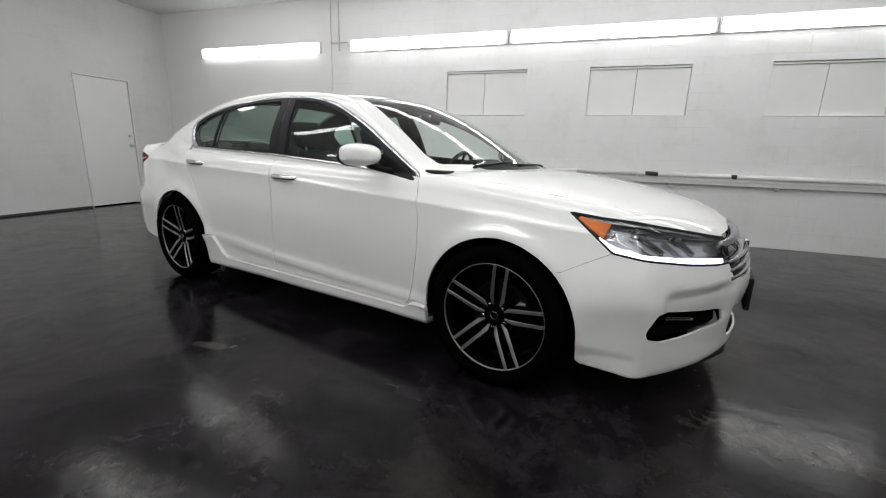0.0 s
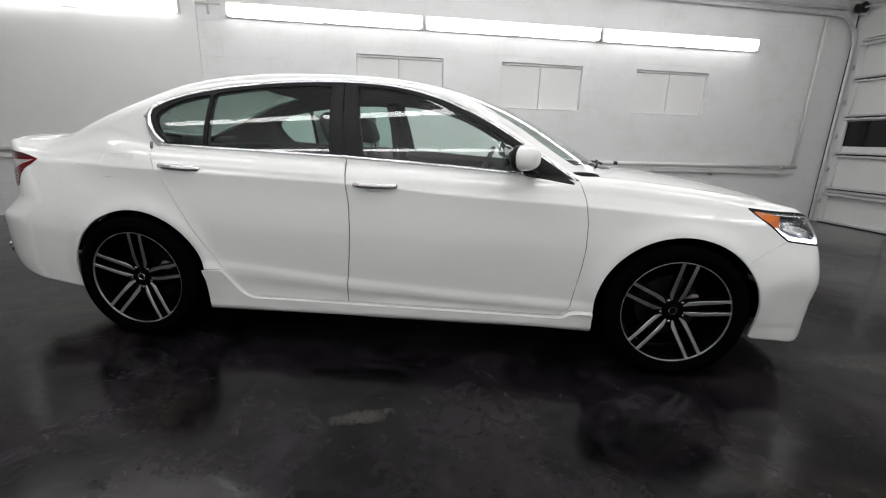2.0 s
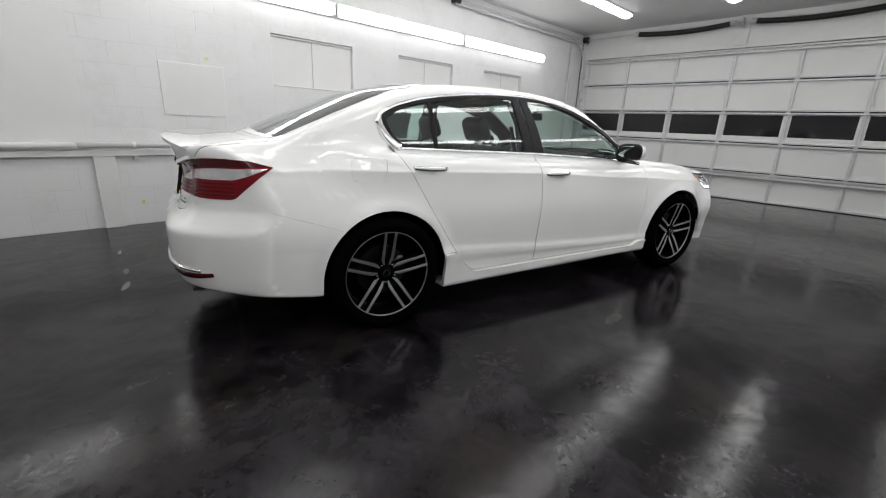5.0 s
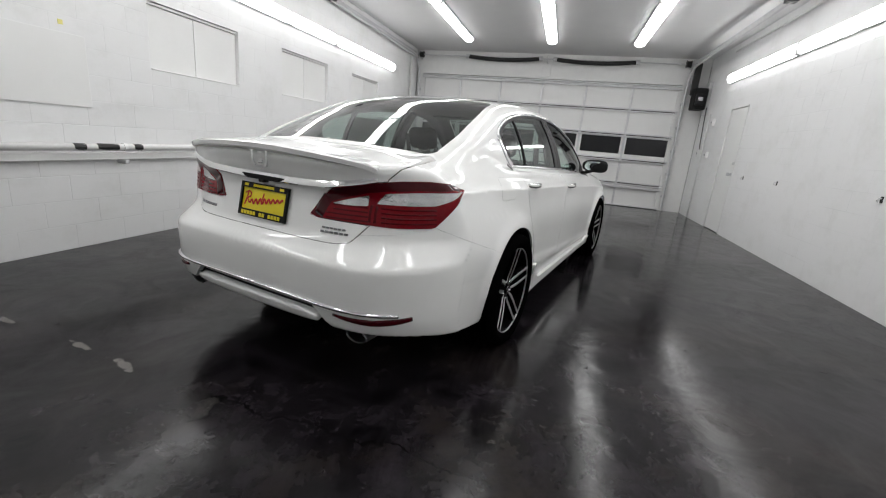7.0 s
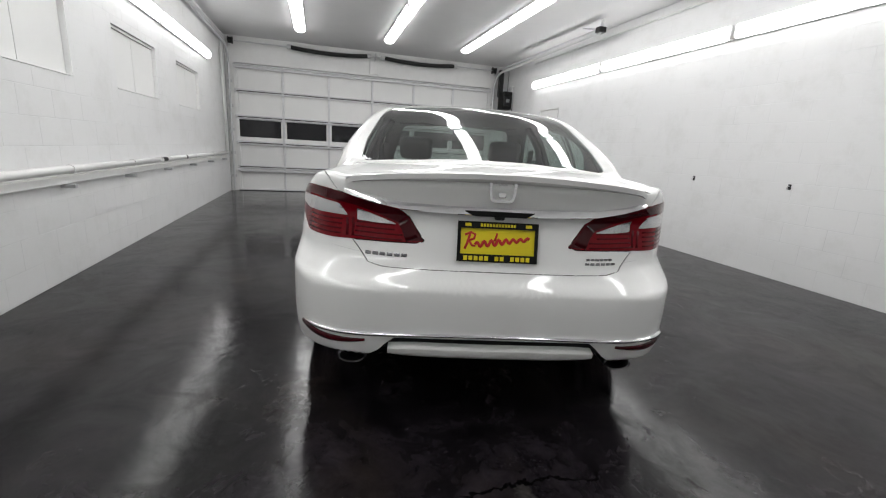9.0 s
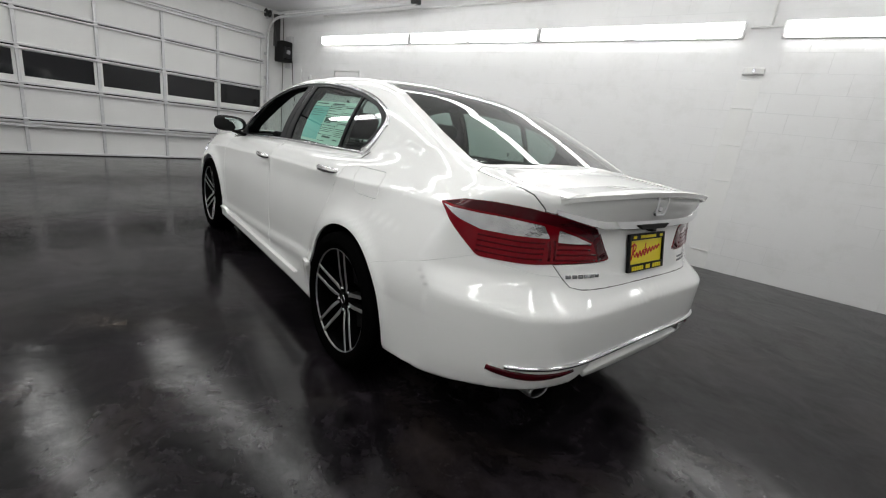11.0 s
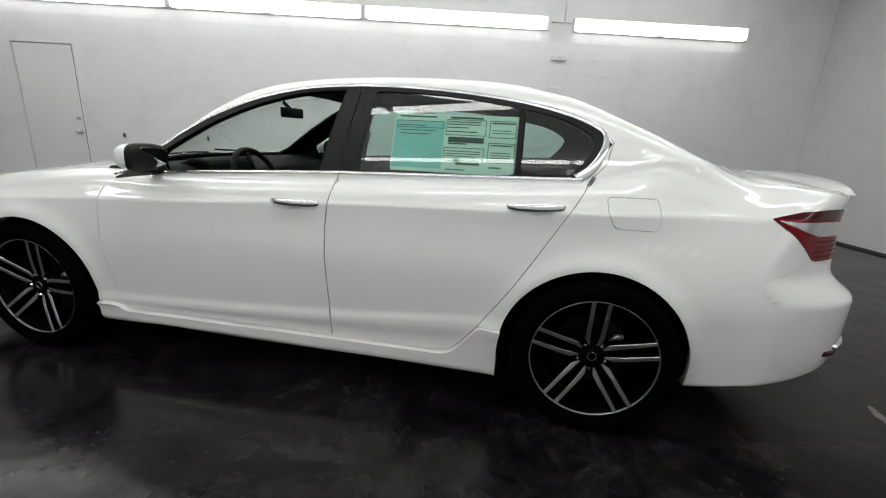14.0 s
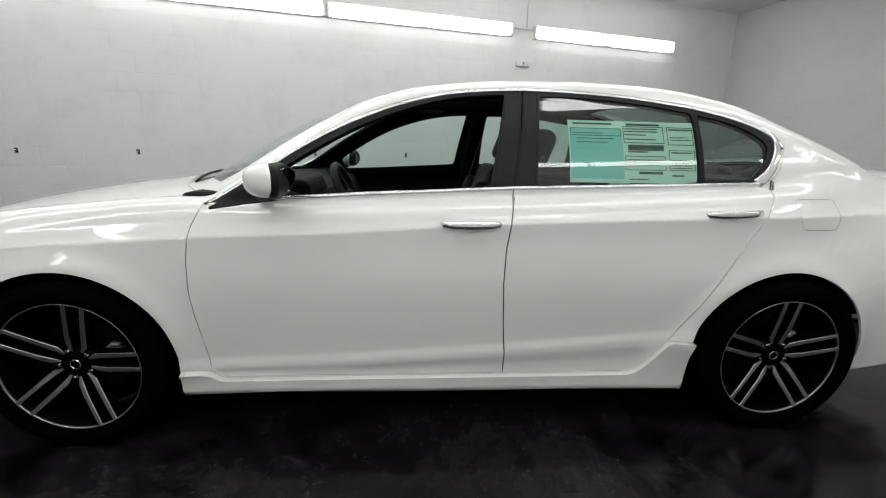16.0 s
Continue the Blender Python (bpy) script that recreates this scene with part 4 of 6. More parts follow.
TOP_F, TOP_R = soften(TOP_F), soften(TOP_R)
FRONT_DOOR = SPLIT + TOP_F[1:] + [(0.925, 0.86), (0.944, 0.74), (0.946, 0.62), (0.935, 0.52), (0.914, 0.40), (0.90, 0.32), (0.885, 0.290), (0.862, 0.269), (0.83, 0.263), (0.78, 0.262)]
REAR_DOOR = soften([(-0.68, 0.262), (-0.772, 0.262), (-0.832, 0.309), (-0.91, 0.405), (-0.965, 0.485), (-1.03, 0.580), (-1.105, 0.700), (-1.165, 0.80), (-1.248, 0.94), (-1.312, 1.04), (-1.365, 1.10)], 1) + TOP_R + SPLIT[::-1][1:]
SKIRT = soften([(1.10, 0.298), (0.925, 0.302), (0.895, 0.285), (0.87, 0.2575), (0.78, 0.2575)]) + soften([(-0.68, 0.2575), (-0.775, 0.2575), (-0.835, 0.305), (-0.90, 0.404), (-0.96, 0.406), (-1.10, 0.408)]) + [(-1.10, -0.1), (1.10, -0.1)]
GLASS_F = [(-0.165, 1.013)] + soften([(-0.232, 1.362), (-0.10, 1.354), (0.02, 1.335), (0.17, 1.293), (0.31, 1.238), (0.46, 1.162), (0.62, 1.064)], 1) + [(0.645, 1.035), (0.62, 0.968), (0.30, 0.985)]
SAIL = [(0.655, 1.037), (0.80, 0.965), (0.872, 0.925), (0.87, 0.918), (0.63, 0.950), (0.632, 0.985)]
BELT = [(0.897, 0.937), (0.62, 0.952), (0.30, 0.973), (-0.25, 1.002), (-0.74, 1.017), (-1.02, 1.025), (-1.27, 1.034)]
FRAME_F = [BELT[0], BELT[1], BELT[2], (-0.252, 1.002)] + SPLIT[-2:] + [(x, z - 0.004) for x, z in TOP_F[1:]]
FRAME_R = [(-0.252, 1.002)] + BELT[4:] + [(-1.33, 1.09), (-1.372, 1.17)] + [(x, z - 0.004) for x, z in TOP_R[1:]] + [SPLIT[-2]]
PILLAR_F = [(-0.252, 1.006), (-0.30, 1.374), (-0.240, 1.372), (-0.172, 1.006)]
PILLAR_R = [(-0.335, 1.014), (-0.362, 1.370), (-0.31, 1.374), (-0.262, 1.008)]
GLASS_R = [(-0.345, 1.018)] + soften([(-0.370, 1.358), (-0.50, 1.361), (-0.76, 1.345), (-1.005, 1.310)], 1) + [(-1.005, 1.040), (-0.74, 1.026)]
GLASS_Q = [(-1.030, 1.041)] + soften([(-1.030, 1.304), (-1.15, 1.281), (-1.245, 1.246), (-1.318, 1.196), (-1.308, 1.15), (-1.275, 1.10), (-1.225, 1.053)])
DIVIDER = [(-1.006, 1.040), (-1.006, 1.311), (-1.029, 1.306), (-1.029, 1.041)]
FUEL = curve([(-1.365, 0.985), (-1.375, 0.925), (-1.405, 0.868), (-1.555, 0.866), (-1.572, 0.90), (-1.56, 0.985)])
TAIL_LAMP = [(-1.955, 0.81, 0.942), (-2.06, 0.80, 0.972), (-2.18, 0.78, 0.988), (-2.28, 0.70, 0.985), (-2.35, 0.56, 0.958), (-2.385, 0.42, 0.930), (-2.39, 0.385, 0.900), (-2.39, 0.30, 0.800), (-2.385, 0.33, 0.792), (-2.37, 0.50, 0.790), (-2.30, 0.68, 0.786), (-2.17, 0.81, 0.786), (-2.15, 0.815, 0.792)]
HEAD_LAMP = [(1.676, 0.84, 0.846), (1.80, 0.80, 0.828), (1.95, 0.71, 0.800), (2.08, 0.61, 0.782), (2.21, 0.48, 0.758), (2.26, 0.40, 0.745), (2.30, 0.43, 0.640), (2.22, 0.52, 0.640), (2.10, 0.65, 0.655), (1.94, 0.78, 0.680), (1.862, 0.847, 0.697)]
TRUNK = [(-2.02, 0.0, 1.10), (-1.99, 0.35, 1.09), (-1.93, 0.60, 1.075), (-1.96, 0.66, 1.06), (-2.10, 0.675, 1.045), (-2.25, 0.665, 1.02), (-2.30, 0.655, 0.985), (-2.33, 0.640, 0.88), (-2.36, 0.625, 0.79), (-2.40, 0.595, 0.735), (-2.41, 0.55, 0.700), (-2.42, 0.48, 0.690), (-2.43, 0.0, 0.688)]
R_BUMPER = [(-1.60, 0.90, 0.600), (-1.89, 0.88, 0.693), (-2.16, 0.83, 0.787), (-2.40, 0.60, 0.735), (-2.41, 0.55, 0.700), (-2.42, 0.48, 0.690), (-2.43, 0.0, 0.688)]
COWL = [(1.215, 0.0), (1.18, 0.28), (1.12, 0.40), (1.09, 0.44), (1.02, 0.455), (0.93, 0.45), (0.80, 0.0)]
HOOD = [(1.213, 0.0), (1.178, 0.28), (1.088, 0.51), (0.988, 0.655), (0.965, 0.70), (1.05, 0.725), (1.40, 0.745), (1.70, 0.735), (1.90, 0.68), (2.06, 0.60), (2.19, 0.48), (2.24, 0.39), (2.275, 0.25), (2.29, 0.0)]
F_BUMPER_SIDE = [(1.60, 0.585), (1.683, 0.603), (1.848, 0.690)]
GRILLE = [(0.0, 0.760), (0.36, 0.748), (0.415, 0.735), (0.425, 0.645), (0.40, 0.580), (0.30, 0.555), (0.0, 0.550)]
FOG = [(2.015, 0.84, 0.400), (2.05, 0.82, 0.478), (2.157, 0.63, 0.455), (2.27, 0.42, 0.425), (2.275, 0.41, 0.375), (2.20, 0.56, 0.372), (2.13, 0.67, 0.356), (2.06, 0.77, 0.352), (2.025, 0.83, 0.370)]
LOW_GRILLE = [(0.0, 0.435), (0.33, 0.425), (0.32, 0.30), (0.28, 0.265), (0.0, 0.260)]
SCREEN = [(1.125, 0.0), (1.09, 0.25), (1.00, 0.47), (0.90, 0.63), (0.81, 0.638), (0.50, 0.566), (0.28, 0.512), (0.20, 0.475), (0.245, 0.22), (0.255, 0.0)]
BACKLIGHT = [(-1.10, 0.0), (-1.09, 0.26), (-1.05, 0.475), (-1.07, 0.515), (-1.35, 0.565), (-1.65, 0.600), (-1.86, 0.600), (-1.905, 0.57), (-1.955, 0.33), (-1.975, 0.0)]
ROOF = [(0.235, 0.0), (0.225, 0.22), (0.18, 0.48), (0.0, 0.49), (-0.4, 0.49), (-0.8, 0.492), (-1.03, 0.485), (-1.07, 0.26), (-1.08, 0.0)]
DIFFUSER = [(0.0, 0.434), (0.385, 0.434), (0.42, 0.405), (0.45, 0.372), (0.48, 0.352), (0.50, 0.20), (0.0, 0.20)]
REGIONS = {}   # name: outline in the chart, in order of precedence
def region(name, p3):
    REGIONS[name] = to_chart(p3)


region("arch_front", from_side(arch_line(AXLE)))
region("arch_rear", from_side(arch_line(-AXLE + 0.012)))
region("head_lamp", from_space(curve(HEAD_LAMP, 0.007)))
region("tail_clear", from_space(curve([(-1.972, 0.81, 0.937), (-2.03, 0.805, 0.934), (-2.12, 0.795, 0.938), (-2.22, 0.765, 0.942), (-2.32, 0.665, 0.932), (-2.345, 0.645, 0.885), (-2.25, 0.745, 0.884), (-2.15, 0.80, 0.884), (-2.06, 0.80, 0.902)], 0.008)))
region("tail_clear_inner", from_space(curve([(-2.36, 0.615, 0.922), (-2.375, 0.50, 0.889), (-2.385, 0.425, 0.864), (-2.385, 0.45, 0.858), (-2.36, 0.61, 0.870)], 0.006)))
region("tail_upper", from_space(curve([(-1.97, 0.81, 0.944), (-2.06, 0.80, 0.970), (-2.18, 0.78, 0.986), (-2.28, 0.70, 0.983), (-2.35, 0.56, 0.956), (-2.385, 0.42, 0.928), (-2.39, 0.388, 0.900), (-2.39, 0.304, 0.802), (-2.385, 0.35, 0.796), (-2.385, 0.415, 0.868), (-2.375, 0.50, 0.900), (-2.36, 0.61, 0.932), (-2.32, 0.668, 0.942), (-2.22, 0.765, 0.950), (-2.12, 0.795, 0.946), (-2.03, 0.805, 0.942)], 0.004)))
region("tail_lamp", from_space(curve(TAIL_LAMP, 0.005)))
region("grille", from_end(GRILLE, 1))
region("fog", from_space(curve(FOG)))
region("low_grille", from_end(LOW_GRILLE, 1))
region("glass_f", from_side(curve(GLASS_F)))
region("sail", from_side(SAIL))
region("pillar_f", from_side(PILLAR_F))
region("pillar_r", from_side(PILLAR_R))
region("glass_r", from_side(curve(GLASS_R)))
region("glass_q", from_side(curve(GLASS_Q)))
region("divider", from_side(DIVIDER))
region("frame_f", from_side(FRAME_F))
region("frame_r", from_side(FRAME_R))
region("front_door", from_side(FRONT_DOOR))
region("rear_door", from_side(REAR_DOOR))
region("side_skirt", from_side(SKIRT))
region("screen", from_top(curve(SCREEN)))
region("backlight", from_top(curve(BACKLIGHT)))
region("roof", from_top(ROOF))
region("cowl", from_top(COWL))
region("hood", from_top(HOOD))
region("diffuser", from_end(DIFFUSER, -1))
region("trunk", from_space(TRUNK))
r3 = from_space(R_BUMPER, closed=False)
uv = to_chart(r3)
u_lo, u_hi, v_lo, v_hi = AX0 - KU * math.pi / 2, AX1 + KU * math.pi / 2, -KV * math.pi / 2, KV * math.pi / 2
REGIONS["rear_bumper"] = np.vstack([uv, [[uv[-1, 0], v_lo - 0.1], [-1.60, v_lo - 0.1]]])
f3 = np.vstack([from_side(F_BUMPER_SIDE, closed=False), from_space([(1.86, 0.80, 0.70), (1.93, 0.77, 0.69), (2.10, 0.65, 0.66), (2.28, 0.46, 0.645), (2.30, 0.41, 0.72), (2.32, 0.35, 0.74), (2.33, 0.0, 0.748)], closed=False)])
uv = to_chart(f3)
REGIONS["front_bumper"] = np.vstack([uv, [[u_hi + 0.1, v_hi * 0.9], [u_hi + 0.1, v_lo - 0.1], [1.60, v_lo - 0.1]]])
REGIONS["fuel_door"] = to_chart(from_side(FUEL))


def inside(poly, pts):
    x, y = pts[:, 0], pts[:, 1]
    res = np.zeros(len(pts), bool)
    a = poly
    b = np.roll(poly, -1, axis=0)
    for (x0, y0), (x1, y1) in zip(a, b):
        if y0 == y1:
            continue
        c = (y0 > y) != (y1 > y)
        res ^= c & (x < (x1 - x0) * (y - y0) / (y1 - y0) + x0)
    return res


CUTS = [to_chart(from_side([(x, float(crease_hi(x)) + o) for x in np.linspace(-1.72, 1.6, 60)], closed=False)) for o in (-0.010, 0.0, 0.007)]
CUTS += [to_chart(from_space([(-2.30, 0.632, 1.02), (-2.33, 0.632, 0.93), (-2.35, 0.632, 0.85), (-2.37, 0.632, 0.76)], closed=False))]


def build_chart(names):
    """Triangulates the half skin with the outlines as edges; gives points, triangles and the name of each triangle's region."""
    us = np.concatenate([np.linspace(u_lo, AX0, 70)[:-1], np.linspace(AX0, AX1, 150)[:-1], np.linspace(AX1, u_hi, 56)])
    vs = KV * np.radians(np.concatenate([np.linspace(-90, -44, 16)[:-1], np.linspace(-44, -6, 62)[:-1], np.linspace(-6, 10, 10)[:-1], np.linspace(10, 34, 34)[:-1], np.linspace(34, 90, 66)]))
    g = np.array([(u + (0.5 * (us[1] - us[0]) if j % 2 and 0 < i < len(us) - 1 else 0) * 0, v) for i, u in enumerate(us) for j, v in enumerate(vs)])
    verts = [Vector((float(a), float(b))) for a, b in g]
    edges = []
    for n in names:
        k0 = len(verts)
        q = REGIONS[n]
        q = np.clip(q, [u_lo, v_lo], [u_hi, v_hi])
        verts += [Vector((float(a), float(b))) for a, b in q]
        edges += [(k0 + i, k0 + (i + 1) % len(q)) for i in range(len(q))]
    for q in CUTS:
        k0 = len(verts)
        verts += [Vector((float(a), float(b))) for a, b in q]
        edges += [(k0 + i, k0 + i + 1) for i in range(len(q) - 1)]
    v2, e2, f2, *_ = delaunay_2d_cdt(verts, edges, [], 0, 1e-4)
    P = np.array([(v.x, v.y) for v in v2])
    T = np.array([f for f in f2 if len(f) == 3])
    C = P[T].mean(axis=1)
    own = np.full(len(T), "shell", dtype=object)
    for n in reversed(names):
        own[inside(REGIONS[n], C)] = n
    return P, T, own


ORDER = [n for n in REGIONS if n != "fuel_door"]
ORDER.remove("front_bumper")
ORDER.remove("rear_bumper")
ORDER += ["front_bumper", "rear_bumper"]
CHART = {1: build_chart(["fuel_door"] + ORDER)}
P2, T2, OWN2 = CHART[1]
SKIN = to_skin(P2)
NORM = body_normal(SKIN)
OWN2[(OWN2 == "tail_upper") & (SKIN[T2].mean(axis=1)[:, 1] < 0.632)] = "tail_upper_inner"
OWN2[(OWN2 == "tail_lamp") & (SKIN[T2].mean(axis=1)[:, 1] < 0.632)] = "tail_lamp_inner"
NORM[np.abs(P2[:, 1] - v_hi) < 1e-6, 1] = 0


def skin_mesh(name, mat, keys, sides, parent, label="", sink=0.0, lip=0.012, gap=0.0016, smooth=True, keep=None):
    """A panel from the regions named, on the sides given (1 left, -1 right); edges drawn in by the gap and turned in by the lip."""
    pick = np.isin(OWN2, keys)
    tri = T2[pick]
    if keep is not None:
        tri = tri[keep(SKIN[tri].mean(axis=1))]
    co, no, faces = [], [], []
    index = {}
    for s in sides:
        for t in tri:
            f = []
            for k in t:
                key = (k, 0 if abs(SKIN[k, 1]) < 1e-4 else s)
                if key not in index:
                    index[key] = len(co)
                    co.append(SKIN[k] * (1, s, 1) - NORM[k] * (1, s, 1) * sink)
                    no.append(NORM[k] * (1, s, 1))
                f.append(index[key])
            faces.append(f if s > 0 else f[::-1])
    co, no = np.array(co), np.array(no)
    # outward winding
    a = np.array(faces)
    fn = np.cross(co[a[:, 1]] - co[a[:, 0]], co[a[:, 2]] - co[a[:, 0]])
    flip = (fn * no[a].mean(axis=1)).sum(axis=1) < 0
    a[flip] = a[flip][:, ::-1]
    # drop slivers without area
    a = a[np.linalg.norm(fn, axis=1) > 1e-10]
    # open edges
    count = {}
    for f in a:
        for i in range(3):
            e = (f[i], f[(i + 1) % 3])
            count[e] = count.get(e, 0) + 1
    rim = [e for e in count if (e[1], e[0]) not in count]
    inward = np.zeros_like(co)
    for i, j in rim:
        d = co[j] - co[i]
        q = np.cross(no[i] + no[j], d)
        inward[i] += q
        inward[j] += q
    ln = np.linalg.norm(inward, axis=1, keepdims=True)
    inward = np.where(ln > 1e-9, inward / np.maximum(ln, 1e-9), 0)
    co = co + inward * gap
    base = len(co)
    ids = sorted({i for e in rim for i in e})
    back = {k: base + q for q, k in enumerate(ids)}
    if lip:
        co = np.vstack([co, co[ids] - no[ids] * lip])
        no = np.vstack([no, inward[ids] * -1])
        quads = [(j, i, back[i], back[j]) for i, j in rim]
    else:
        quads = []
    me = bpy.data.meshes.new(name)
    me.from_pydata([tuple(v) for v in co], [], [tuple(int(q) for q in f) for f in a] + quads)
    for p in me.polygons:
        p.use_smooth = smooth
    # the skin keeps the form's own normals
    loops = np.zeros((len(me.loops), 3))
    li = np.zeros(len(me.loops), dtype=np.int32)
    me.loops.foreach_get("vertex_index", li)
    loops[:] = no[li]
    nt = 3 * len(a)
    for q, (i, j) in enumerate(rim if lip else []):
        w = -(inward[i] + inward[j])
        loops[nt + 4 * q: nt + 4 * q + 4] = w / max(np.linalg.norm(w), 1e-9)
    me.normals_split_custom_set([tuple(v) for v in loops])
    me.materials.append(MAT[mat])
    ob = new(name, me)
    ob.parent = parent
    if label:
        ob["label"] = label
    return ob


def skin_strip(p3, side, width, proud, thick=0.004):
    """A flat strip along a line on the skin; width and proud in metres."""
    p = p3.copy()
    n = body_normal(p)
    bm = bmesh.new()
    k = len(p)
    rows = []
    for i in range(k):
        d = p[min(i + 1, k - 1)] - p[max(i - 1, 0)]
        d /= max(np.linalg.norm(d), 1e-9)
        t = np.cross(n[i], d)
        w = width(i / (k - 1)) if callable(width) else width
        m = np.array([1, side, 1])
        a, b = p[i] - t * w / 2, p[i] + t * w / 2
        rows.append([bm.verts.new(tuple(q * m)) for q in (a - n[i] * thick, a + n[i] * proud * 0.6, p[i] - t * w * 0.3 + n[i] * proud, p[i] + t * w * 0.3 + n[i] * proud, b + n[i] * proud * 0.6, b - n[i] * thick)])
    for a, b in zip(rows, rows[1:]):
        for j in range(5):
            bm.faces.new((a[j], a[j + 1], b[j + 1], b[j]))
    bm.faces.new(rows[0])
    bm.faces.new(rows[-1][::-1])
    bmesh.ops.recalc_face_normals(bm, faces=bm.faces)
    return bm


# ---------------------------------------------------------------- panels
skin_mesh("body_shell", "paint", ["shell"], (1, -1), CAR, gap=0.0007)
skin_mesh("hood", "paint", ["hood"], (1, -1), CAR)
skin_mesh("roof", "paint", ["roof"], (1, -1), CAR, gap=0.001, lip=0.006)
lid = skin_mesh("trunk_lid", "paint", ["trunk"], (1, -1), CAR, gap=0.004)
for s in (1, -1):
    # dark strip added under the lid's joint, for the shade in it
    part("joint_backing", skin_strip(from_space(TRUNK, False), s, 0.016, -0.0035, 0.005), "joint_shade_grey", lid, "dark grey strip backing the joint, for its shade")
skin_mesh("front_bumper", "paint", ["front_bumper"], (1, -1), CAR, gap=0.0007, lip=0.010)
skin_mesh("rear_bumper", "paint", ["rear_bumper"], (1, -1), CAR, gap=0.0, lip=0.010)
skin_mesh("diffuser", "black_plastic", ["diffuser"], (1, -1), CAR, "", 0.03, lip=0.0)
skin_mesh("cowl", "black_plastic", ["cowl"], (1, -1), CAR, "black plastic cowl under the windshield", 0.012)
skin_mesh("windshield", "screen_glass", ["screen"], (1, -1), CAR, "clear laminated windshield", 0.004, 0.004)
skin_mesh("rear_window", "rear_glass", ["backlight"], (1, -1), CAR, "sloping rear window", 0.004, 0.004)
grille = skin_mesh("grille", "black_gloss", ["grille"], (1, -1), CAR, "dark grille with chrome bars", 0.035)
skin_mesh("lower_grille", "black_plastic", ["low_grille"], (1, -1), CAR, "", 0.03)
for z0, w in ((0.735, 0.032), (0.66, 0.014), (0.625, 0.014), (0.59, 0.014)):
    pts = from_end([(y, z0 - 0.02 * (abs(y) / 0.4) ** 2) for y in np.linspace(-0.42, 0.42, 3)], 1, False)
    part("grille_bar", skin_strip(pts, 1, w, 0.004, 0.03), "gunmetal", grille, "dark chrome bar", True)
part("front_badge", prism([(-0.055, 0.69), (0.055, 0.69), (0.048, 0.615), (-0.048, 0.615)], 2.322, 2.343, "x", 0.006), "chrome", grille, "plain chrome badge")
part("plate_holder", box(2.36, 2.385, -0.155, 0.155, 0.36, 0.52, 0.006), "black_plastic", CAR, "empty black plate holder")
part("chin_spoiler", tube([(2.215, -0.47, 0.192), (2.29, -0.3, 0.186), (2.315, 0, 0.184), (2.29, 0.3, 0.186), (2.215, 0.47, 0.192)], 0.018, 8, False, 0.8), "black_plastic", CAR, "", True)

